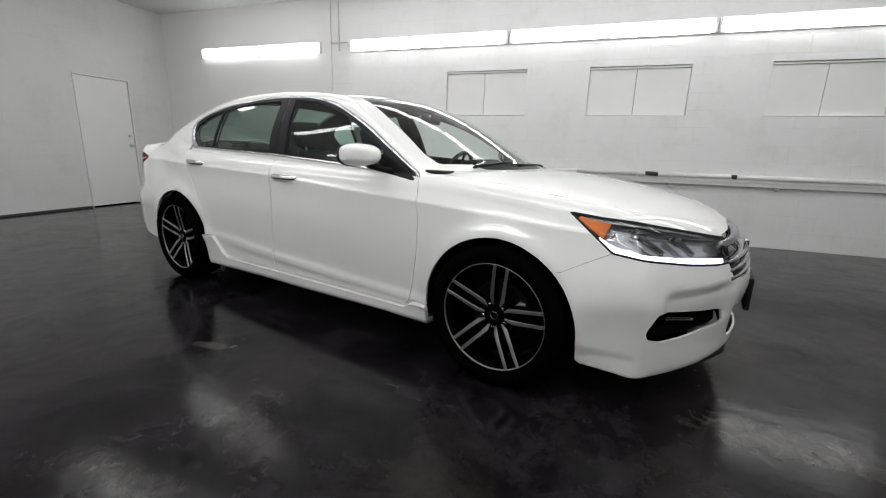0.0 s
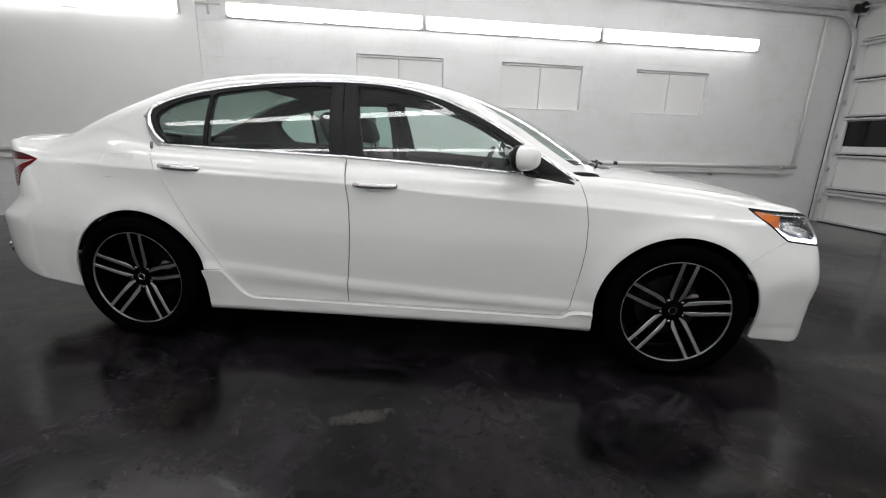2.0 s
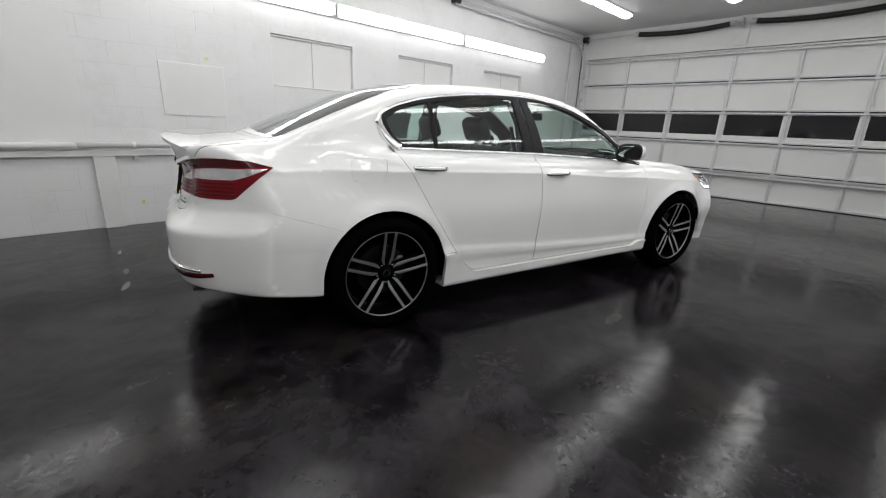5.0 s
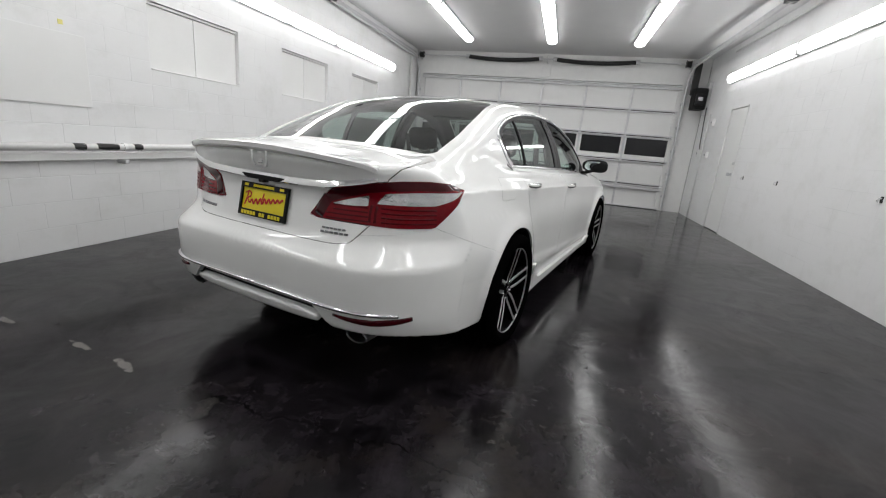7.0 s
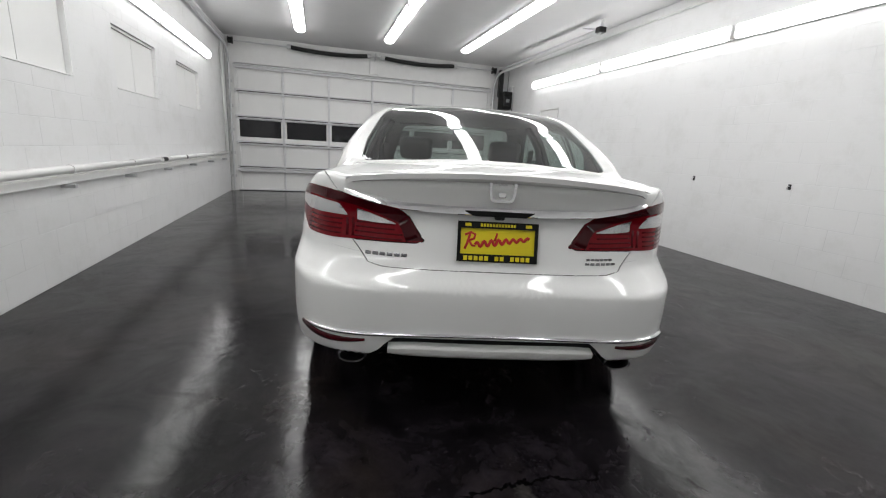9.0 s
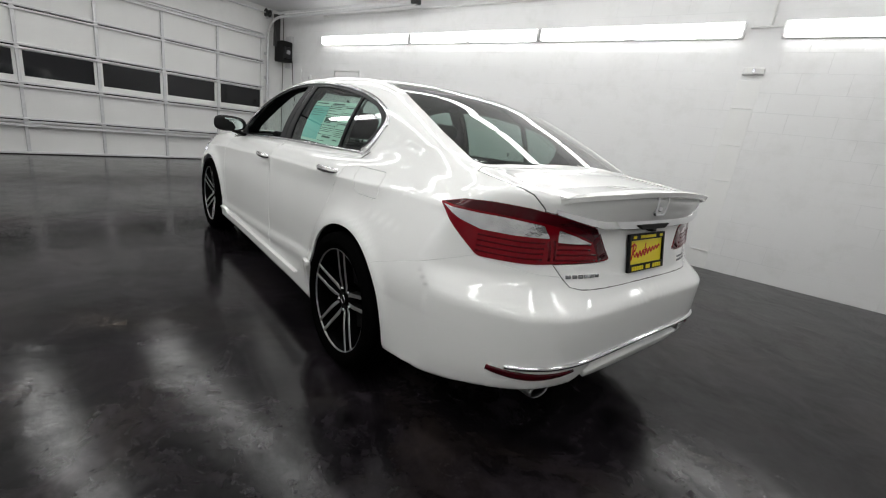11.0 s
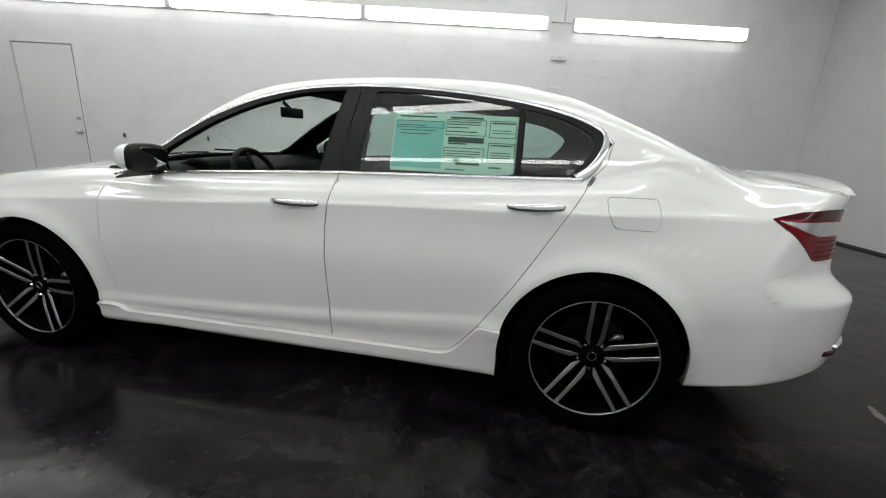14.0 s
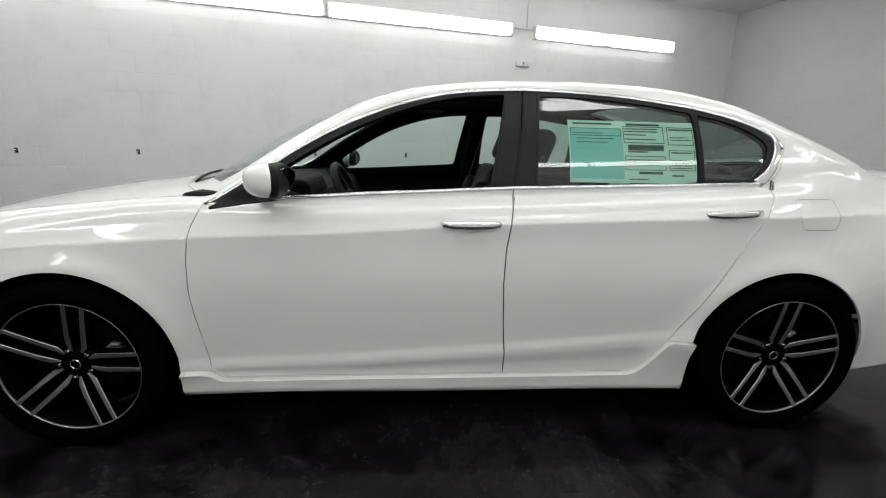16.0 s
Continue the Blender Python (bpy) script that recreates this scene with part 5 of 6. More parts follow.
CABIN = lambda c: (c[:, 2] > 0.40) & (c[:, 0] > -1.98) & (c[:, 0] < 1.1)
skin_mesh("cabin_lining", "trim_black", ["shell", "roof", "front_door", "rear_door", "frame_f", "frame_r", "pillar_f", "pillar_r", "divider", "sail"], (1, -1), CAR, "dark inner lining of the cabin", 0.028, 0.0, 0.0, keep=CABIN)
for s in (1, -1):
    d = skin_mesh("front_door", "paint", ["front_door"], (s,), CAR, gap=0.0028)
    seal(d, from_side(FRONT_DOOR), s)
    skin_mesh("window_frame", "satin_black", ["frame_f"], (s,), d, "black window frame", 0.001, 0.01, 0.0004)
    if s < 0:   # the driver's window is wound down
        skin_mesh("window_glass", "side_glass", ["glass_f"], (s,), d, "tinted side window", 0.006, 0.003)
    skin_mesh("mirror_sail", "black_plastic", ["sail"], (s,), d, "black plastic corner piece", 0.0, 0.006)
    skin_mesh("pillar_cover", "satin_black", ["pillar_f"], (s,), d, "satin black pillar cover", 0.0, 0.008)
    h = part("door_handle", tube([(-0.205, 0, 0), (-0.19, 0.022, 0), (-0.15, 0.034, 0.0), (-0.085, 0.038, 0), (-0.02, 0.034, 0), (0.018, 0.022, 0), (0.03, 0, 0)], [0.007, 0.013, 0.016, 0.017, 0.016, 0.013, 0.007], 12, False, 0.55, (0, 1, 0)), "handle", d, "chrome pull handle", True)
    h.matrix_basis = Matrix.Translation((0, s * (skin_y(-0.085, 0.879) - 0.016), 0.879)) @ Matrix.Diagonal((1, s, 1, 1))
    r = skin_mesh("rear_door", "paint", ["rear_door"], (s,), CAR, gap=0.0022)
    seal(r, from_side(REAR_DOOR), s)
    skin_mesh("window_frame", "satin_black", ["frame_r"], (s,), r, "black window frame", 0.001, 0.01, 0.0004)
    skin_mesh("window_glass", "side_glass", ["glass_r"], (s,), r, "tinted side window", 0.006, 0.003)
    skin_mesh("quarter_glass", "side_glass", ["glass_q"], (s,), r, "small tinted quarter window", 0.006, 0.003)
    skin_mesh("divider_bar", "black_plastic", ["divider"], (s,), r, "", 0.0, 0.008)
    skin_mesh("pillar_cover", "satin_black", ["pillar_r"], (s,), r, "satin black pillar cover", 0.0, 0.008)
    h = part("door_handle", tube([(-1.195, 0, 0.006), (-1.18, 0.022, 0.005), (-1.14, 0.034, 0.003), (-1.075, 0.038, 0), (-1.01, 0.034, -0.002), (-0.972, 0.022, -0.004), (-0.96, 0, -0.005)], [0.007, 0.013, 0.016, 0.017, 0.016, 0.013, 0.007], 12, False, 0.55, (0, 1, 0)), "handle", r, "chrome pull handle", True)
    h.matrix_basis = Matrix.Translation((-0.027, s * (skin_y(-1.10, 0.930) - 0.016), 0.930)) @ Matrix.Diagonal((1, s, 1, 1))
    for x0, z0 in ((-0.085, 0.879), (-1.102, 0.930)):
        pts = from_side([(x0 - 0.06, z0 - 0.004), (x0 + 0.05, z0 - 0.006)], False)
        part("handle_recess", skin_strip(pts, s, lambda t: 0.012 + 0.04 * math.sin(math.pi * min(max(t, 0), 1)), 0.0006, 0.004), "paint", d if x0 > -0.5 else r, "", True)
    # bright trim round the side windows
    low = from_side([(0.64, 0.955), (0.30, 0.978), (-0.25, 1.007), (-0.74, 1.021), (-1.02, 1.029), (-1.28, 1.037)], False)
    part("belt_moulding", skin_strip(low, s, 0.015, 0.007), "chrome", r, "chrome belt moulding", True)
    up = from_side([(0.84, 0.965)] + [(x, z - 0.010) for x, z in TOP_F[::-1][1:]] + [(x, z - 0.010) for x, z in TOP_R[::-1][1:-1]], False)
    part("window_moulding", skin_strip(up, s, 0.013, 0.005), "chrome", r, "chrome window moulding", True)
    back = from_side(soften([(-1.255, 1.036), (-1.312, 1.080), (-1.345, 1.135), (-1.362, 1.190), (-1.345, 1.228), (-1.30, 1.258)]), False)
    part("corner_moulding", skin_strip(back, s, lambda t: 0.048 - 0.036 * t ** 0.8, 0.006), "chrome", r, "broad chrome corner moulding", True)
    skin_mesh("side_skirt", "paint", ["side_skirt"], (s,), CAR, sink=-0.022, lip=0.026)
    fog = skin_mesh("fog_bezel", "deep_black", ["fog"], (s,), CAR, "black fog lamp pocket", 0.035, 0.0)
    fp = from_space([(2.085, 0.725, 0.430), (2.13, 0.65, 0.420), (2.18, 0.575, 0.408)], False)
    part("fog_lamp", skin_strip(fp, s, 0.012, -0.016, 0.02), "black_gloss", fog, "slim fog lamp", True)
    skin_mesh("fuel_door" if s > 0 else "quarter_patch", "paint", ["fuel_door"], (s,), CAR, gap=0.0016 if s > 0 else 0.0, lip=0.008 if s > 0 else 0.0)

    # tail lamps
    tl = skin_mesh("tail_lamp", "red_lens", ["tail_lamp"], (s,), CAR, "red wrap-around tail lamp", -0.003, 0.02, 0.0003)
    skin_mesh("reversing_lens", "tail_silver", ["tail_clear"], (s,), tl, "clear silvery lens", -0.003, 0.01, 0.0003)
    ti = skin_mesh("inner_tail_lamp", "red_lens", ["tail_lamp_inner"], (s,), CAR, "red tail lamp on the trunk lid", -0.003, 0.02, 0.0003)
    skin_mesh("reversing_lens", "tail_silver", ["tail_clear_inner"], (s,), ti, "clear silvery lens", -0.003, 0.01, 0.0003)
    for z0 in (0.866, 0.846, 0.826, 0.806):
        pts = from_space([(-2.15, 0.815, z0), (-2.22, 0.775, z0), (-2.28, 0.73, z0), (-2.33, 0.655, z0)], False)
        part("light_line", skin_strip(pts, s, 0.008, 0.0036), "red_mid", tl, "", True)
        pts = from_space([(-2.36, 0.61, z0 - 0.004), (-2.375, 0.50, z0 - 0.006), (-2.385, 0.43 - (z0 < 0.83) * 0.04, z0 - 0.007)], False)
        part("light_line", skin_strip(pts, s, 0.008, 0.0036), "red_mid", ti, "", True)
    pts = from_space([(-2.388, 0.405, 0.885), (-2.39, 0.375, 0.845), (-2.39, 0.350, 0.802)], False)
    part("end_band", skin_strip(pts, s, 0.062, 0.0034), "red_dark", ti, "almost black inner end", True)
    for y0, who in ((0.648, tl), (0.617, ti)):
        pts = from_space([(-2.345, y0, 0.876), (-2.355, y0, 0.84), (-2.36, y0, 0.80)], False)
        part("end_band", skin_strip(pts, s, 0.014, 0.0036), "red_mid", who, "", True)
    skin_mesh("upper_lens", "red_dark", ["tail_upper"], (s,), tl, "dark red upper lens", -0.003, 0.012, 0.0003)
    skin_mesh("upper_lens", "red_dark", ["tail_upper_inner"], (s,), ti, "dark red upper lens", -0.003, 0.012, 0.0003)

    # head lamps
    hl = skin_mesh("head_lamp", "lamp_grey", ["head_lamp"], (s,), CAR, "clear head lamp with amber corner and a lit strip", 0.045, 0.0)
    skin_mesh("lens", "clear_lens", ["head_lamp"], (s,), hl, "clear lens", 0.001, 0.0)
    ol = from_space(curve(HEAD_LAMP, 0.007) + [HEAD_LAMP[0]], False)
    part("lamp_seal", skin_strip(ol, s, 0.009, 0.0012, 0.045), "black_plastic", hl, "black seal round the lens", True)
    am = from_space([(1.715, 0.845, 0.832), (1.77, 0.845, 0.808), (1.832, 0.835, 0.786)], False)
    part("amber_reflector", skin_strip(am, s, lambda t: 0.012 + 0.052 * min(1.0, t * 1.15), -0.004, 0.014), "amber", hl, "amber corner reflector", True)
    dl = from_space([(1.812, 0.90, 0.757), (1.84, 0.905, 0.738), (1.883, 0.90, 0.716), (1.96, 0.83, 0.694), (2.06, 0.72, 0.678), (2.168, 0.583, 0.663), (2.25, 0.47, 0.652)], False)
    part("running_light", skin_strip(dl, s, 0.022, -0.002, 0.012), "drl", hl, "lit white running light strip", True)
    up = from_space([(1.75, 0.85, 0.836), (1.90, 0.77, 0.812), (2.02, 0.66, 0.790), (2.16, 0.51, 0.762)], False)
    part("lamp_trim", skin_strip(up, s, 0.020, -0.006, 0.012), "lamp_silver", hl, "silver trim", True)
    dk = from_space([(1.90, 0.81, 0.796), (2.0, 0.70, 0.775), (2.12, 0.56, 0.752), (2.22, 0.44, 0.735)], False)
    part("shade_bar", skin_strip(dk, s, lambda t: 0.006 + 0.008 * math.sin(math.pi * t), -0.012, 0.012), "black_gloss", hl, "dark upper bezel", True)
    for px, py, pz, r0 in ((1.93, 0.725, 0.742, 0.034), (2.045, 0.60, 0.722, 0.032)):
        pj = part("projector", lathe([(r0 * 0.2, 0.030), (r0 * 0.7, 0.024), (r0 * 0.9, 0.010), (r0, -0.05)], 24, "x"), "black_gloss", hl, "dark projector lamp", True)
        pj.matrix_basis = Matrix.Translation((px, s * py, pz)) @ pose(0, 0, 0, 0, 0, s * 38)
        ring = part("projector_ring", lathe([(r0 * 1.02, 0.014), (r0 * 1.22, 0.010), (r0 * 1.30, -0.02), (r0 * 1.02, -0.02)], 24, "x", True), "lamp_silver", hl, "silver ring", True)
        ring.matrix_basis = pj.matrix_basis
    for q in ([(1.945, 0.80, 0.775), (1.985, 0.775, 0.742), (2.03, 0.74, 0.705)], [(2.06, 0.66, 0.755), (2.10, 0.635, 0.722), (2.13, 0.61, 0.69)]):
        pts = from_space(q, False)
        part("lamp_divider", skin_strip(pts, s, 0.014, -0.010, 0.025), "black_gloss", hl, "", True)
    pts = from_space([(1.86, 0.86, 0.785), (1.91, 0.85, 0.745), (1.96, 0.81, 0.722)], False)
    part("side_reflector", skin_strip(pts, s, 0.036, -0.016, 0.02), "lamp_silver", hl, "", True)

# trunk lid trim
trk = from_end([(-0.60, 0.978), (-0.50, 0.957), (-0.38, 0.938), (-0.2, 0.932), (0, 0.931), (0.2, 0.932), (0.38, 0.938), (0.50, 0.957), (0.60, 0.978)], -1, False)
bm = bmesh.new()
rows = []
for i, p in enumerate(trk):
    t = abs(2 * i / (len(trk) - 1) - 1)
    h, out = 0.036 - 0.016 * t ** 3, 0.016 - 0.006 * t ** 3
    d = Vector((-1, float(np.sign(p[1])) * 0.55 * abs(p[1]) ** 2, 0)).normalized()
    rows.append([bm.verts.new(Vector(p) + d * o + Vector((0, 0, h * q))) for o, q in ((-0.012, -0.56), (out * 0.80, -0.56), (out * 1.05, -0.46), (out * 0.98, -0.32), (out * 0.45, 0.30), (-0.012, 0.56))])
for u, v in zip(rows, rows[1:]):
    for j in range(5):
        bm.faces.new((u[j], u[j + 1], v[j + 1], v[j]))
bm.faces.new(rows[0])
bm.faces.new(rows[-1][::-1])
bmesh.ops.recalc_face_normals(bm, faces=bm.faces)
ts = part("trunk_strip", bm, "chrome", CAR, "broad chrome strip across the trunk lid", True)
ts.data.set_sharp_from_angle(angle=radians(40))
part("latch_recess", prism([(-0.135, 0.930), (0.135, 0.930), (0.10, 0.910), (-0.10, 0.910)], -2.3815, -2.352, "x", 0.002), "black_plastic", CAR, "black latch recess under the chrome strip")
part("rear_camera", box(-2.384, -2.352, -0.018, 0.018, 0.898, 0.912, 0.005), "black_plastic", CAR, "small black camera housing")
# lip spoiler
bm = bmesh.new()
rows = []
N = 34
for i in range(N + 1):
    t = -1 + 2 * i / N
    y = 0.596 * t
    e = max(0.0, 1 - abs(t) ** 14) ** 0.5
    back = -2.430 + 0.085 * abs(t) ** 3.0 + 0.03 * (1 - e)
    zt = 1.077 - 0.038 * abs(t) ** 2 - 0.016 * (1 - e)
    zd = float(deck_top(np.array([-2.30]))[0]) - 0.045 * (abs(y) / 0.8) ** 2.2
    sec = [(-2.17 - 0.03 * (1 - e), zd - 0.002), (-2.25, zd + 0.008 * e), (-2.34, zd * 0.45 + zt * 0.55), (back + 0.012, zt), (back, zt - 0.006), (back + 0.004, zt - 0.024), (-2.362 + 0.06 * abs(t) ** 3, zd - 0.026), (-2.30, zd - 0.02)]
    rows.append([bm.verts.new((x, y, z)) for x, z in sec])
for a, b in zip(rows, rows[1:]):
    for j in range(len(a)):
        bm.faces.new((a[j], a[(j + 1) % len(a)], b[(j + 1) % len(a)], b[j]))
bm.faces.new(rows[0])
bm.faces.new(rows[-1][::-1])
bmesh.ops.recalc_face_normals(bm, faces=bm.faces)
sp = part("spoiler", bm, "paint", CAR, "body-coloured lip spoiler", True)
sp.data.set_sharp_from_angle(angle=radians(38))


def ring_shape(outline, inner, x, depth):
    """A flat raised ring between two outlines with the same number of points, facing the rear."""
    bm = bmesh.new()
    k = len(outline)
    a = [[bm.verts.new((x - o, y, z)) for y, z in pts] for pts, o in ((outline, 0), (outline, depth), (inner, depth), (inner, 0))]
    for r, q in zip(a, a[1:] + a[:1]):
        for i in range(k):
            bm.faces.new((r[i], r[(i + 1) % k], q[(i + 1) % k], q[i]))
    bmesh.ops.recalc_face_normals(bm, faces=bm.faces)
    return bm


# plain badges in place of lettering and marks
ring_out = curve([(-0.055, 1.050), (0.055, 1.050), (0.046, 0.966), (-0.046, 0.966)], 0.022)
ring_in = curve([(-0.045, 1.042), (0.045, 1.042), (0.037, 0.975), (-0.037, 0.975)], 0.016)
em = part("rear_badge", ring_shape(ring_out, ring_in, -2.378, 0.012), "chrome", CAR, "plain chrome badge")
part("badge_middle", prism(curve([(-0.018, 1.036), (0.018, 1.036), (0.014, 0.984), (-0.014, 0.984)], 0.006), -2.387, -2.376, "x", 0.002), "chrome", em)
for a, b, z0, h in ((0.515, 0.345, 0.742, 0.013), (-0.36, -0.475, 0.754, 0.008), (-0.355, -0.49, 0.737, 0.009)):
    n = 6
    for i in range(n):
        y0 = a + (b - a) * (i + 0.1) / n
        y1 = a + (b - a) * (i + 0.85) / n
        pts = from_end([(min(max(abs(y0), 0), 1), z0), (abs(y1), z0)], -1, False)
        part("badge_bar", skin_strip(pts, 1 if a > 0 else -1, h, 0.004), "gunmetal", CAR, "small dark chrome badge bar")

# dealer plate: yellow with a black frame, marks as plain bars
PL = holder("number_plate", Matrix.Translation((-2.366, 0, 0.809)) @ pose(0, 0, 0, 0, 11, 0))
PL.parent = CAR
PL["label"] = "yellow dealer plate in a black frame"
part("frame", ring_shape([(-0.157, 0.078), (0.157, 0.078), (0.157, -0.078), (-0.157, -0.078)], [(-0.145, 0.052), (0.145, 0.052), (0.145, -0.048), (-0.145, -0.048)], 0.0, 0.012), "black_plastic", PL)
part("sheet", box(-0.004, -0.001, -0.15, 0.15, -0.06, 0.06), "yellow", PL, "yellow plate sheet")
part("backing", box(0.0, 0.03, -0.12, 0.12, -0.06, 0.06), "black_plastic", PL)
# a slanting hand-drawn wordmark stands as plain red strokes of its size
def stroke(points, r):
    return tube([(-0.0046, y, z) for y, z in points], r, 6, False, 0.28, (1, 0, 0))

wave = []
for i in range(61):
    t = i / 60
    wave.append((0.088 - 0.212 * t, -0.012 + 0.028 * t + (0.0085 + 0.003 * math.sin(5 * t)) * math.sin(t * 2 * math.pi * 7.5)))
part("script_bar", stroke(wave, 0.0056), "red_ink", PL, "", True)
part("script_bar", stroke([(0.128, -0.030), (0.118, -0.005), (0.108, 0.032)], 0.0050), "red_ink", PL, "", True)
part("script_bar", stroke([(0.128, 0.026), (0.105, 0.036), (0.088, 0.028), (0.092, 0.012), (0.112, 0.004)], 0.0046), "red_ink", PL, "", True)
part("script_bar", stroke([(0.112, 0.002), (0.098, -0.016), (0.086, -0.016)], 0.0044), "red_ink", PL, "", True)
part("script_bar", stroke([(0.012, 0.004), (0.006, 0.022), (0.003, 0.036)], 0.0042), "red_ink", PL, "", True)
# the frame's lettering as bars
for n_bars, half, z0, z1 in ((12, 0.070, 0.059, 0.071), (13, 0.132, -0.072, -0.055)):
    step = 2 * half / n_bars
    for i in range(n_bars):
        if n_bars == 13 and i in (5, 8):
            continue
        y0 = half - step * i
        part("mark_bar", box(-0.0145, -0.012, y0 - step * 0.72, y0, z0, z1), "yellow", PL)
for y0 in (0.118, -0.118):
    part("mark_bar", box(-0.0145, -0.012, y0 - 0.012, y0 + 0.012, 0.059, 0.071), "yellow", PL)

# rear bumper: bright strip, reflectors, lower blade and tail pipes
for s in (1, -1):
    pts = from_end([(0.0, 0.451), (0.25, 0.450), (0.42, 0.447), (0.55, 0.444), (0.66, 0.440), (0.74, 0.436)], -1, False)
    part("bumper_strip", skin_strip(pts, s, lambda t: 0.010 + 0.006 * t, 0.012), "chrome", CAR, "chrome strip low on the rear bumper", True)
    pts = from_space([(-2.44, 0.50, 0.415), (-2.40, 0.60, 0.411), (-2.34, 0.69, 0.413), (-2.26, 0.77, 0.421)], False)
    part("reflector", skin_strip(pts, s, lambda t: 0.028 * (0.25 + 0.75 * math.sin(math.pi * min(1, 0.2 + 0.75 * (1 - t)))), 0.006), "red_dark", CAR, "dark red reflector", True)
    ex = part("tail_pipe", lathe([(0.043, 0.10), (0.043, -0.10), (0.047, -0.112), (0.051, -0.10), (0.051, 0.10)], 28, "x", True), "pipe_steel", CAR, "oval steel tail pipe with a bright rim", True)
    ex.matrix_basis = Matrix.Translation((-2.250, s * 0.560, 0.306)) @ Matrix.Diagonal((1, 1.15, 0.60, 1))
    part("pipe_rim", lathe([(0.044, -0.106), (0.047, -0.1135), (0.0505, -0.106), (0.047, -0.10)], 28, "x", True), "gunmetal", ex, "bright rim", True)
    # black disc inside the pipe, coloured as the shade of its bore
    part("pipe_bore", lathe([(0.0, 0.0), (0.044, 0.0), (0.044, -0.05)], 20, "x"), "deep_black", ex)
pts = from_end([(-0.41, 0.374), (-0.2, 0.369), (0, 0.368), (0.2, 0.369), (0.41, 0.374)], -1, False)
part("rear_blade", skin_strip(pts, 1, lambda t: 0.046 - 0.020 * abs(2 * t - 1) ** 6, 0.004, 0.04), "paint", CAR, "body-coloured blade under the rear bumper", True)

# door mirrors
def shell_shape(ax_front, ax_back, hy, hz, taper, sweep, pw=0.72):
    """A rounded oblong shell, taller outboard, its front swept back."""
    bm = bmesh.new()
    bmesh.ops.create_uvsphere(bm, u_segments=40, v_segments=22, radius=1.0)
    f = lambda c, p: math.copysign(abs(c) ** p, c)
    for v in bm.verts:
        x, y, z = v.co
        v.co = (f(x, 0.8) * (ax_front if x > 0 else ax_back) - sweep * max(y, 0) ** 2, f(y, pw) * hy, f(z, pw) * (hz + taper * y))
    return bm


for s in (1, -1):
    mh = part("door_mirror", tube([(0.69, 0.765, 0.955), (0.67, 0.82, 0.962), (0.63, 0.885, 0.985)], [0.030, 0.024, 0.030], 12, False, 0.6), "black_plastic", CAR, "door mirror with a white cap", True)
    cap = part("mirror_cap", shell_shape(0.098, 0.001, 0.117, 0.0565, 0.005, 0.030), "paint", mh, "white painted mirror cap", True)
    cap.matrix_basis = Matrix.Translation((0.592, 0.922, 1.036))
    rimm = part("mirror_rim", shell_shape(0.030, 0.034, 0.1185, 0.0585, 0.005, 0.030), "black_plastic", mh, "black lower housing", True)
    rimm.matrix_basis = Matrix.Translation((0.592, 0.922, 1.0345))
    mg = part("mirror_glass", shell_shape(0.003, 0.003, 0.088, 0.043, 0.003, 0.0), "mirror", mh, "mirror glass", True)
    mg.matrix_basis = Matrix.Translation((0.5625, 0.918, 1.033)) @ pose(0, 0, 0, 0, -8, -6)
    mh.matrix_basis = Matrix.Diagonal((1, s, 1, 1))

# wipers
for y0, y1, x0 in ((0.42, -0.16, 1.135), (-0.18, -0.50, 1.10)):
    arm = [(x0 + 0.03 - 0.30 * (abs(y) / 0.9) ** 2, y, 1.004) for y in np.linspace(y0, y1, 8)]
    part("wiper", tube([(a[0], a[1], float(roof_z(np.array([a[0] + 0.42 * a[1] ** 2]))[0]) - 0.034 * (a[1] / 0.6) ** 2 + 0.018) for a in arm], 0.006, 8), "black_plastic", CAR, "black wiper blade", True)
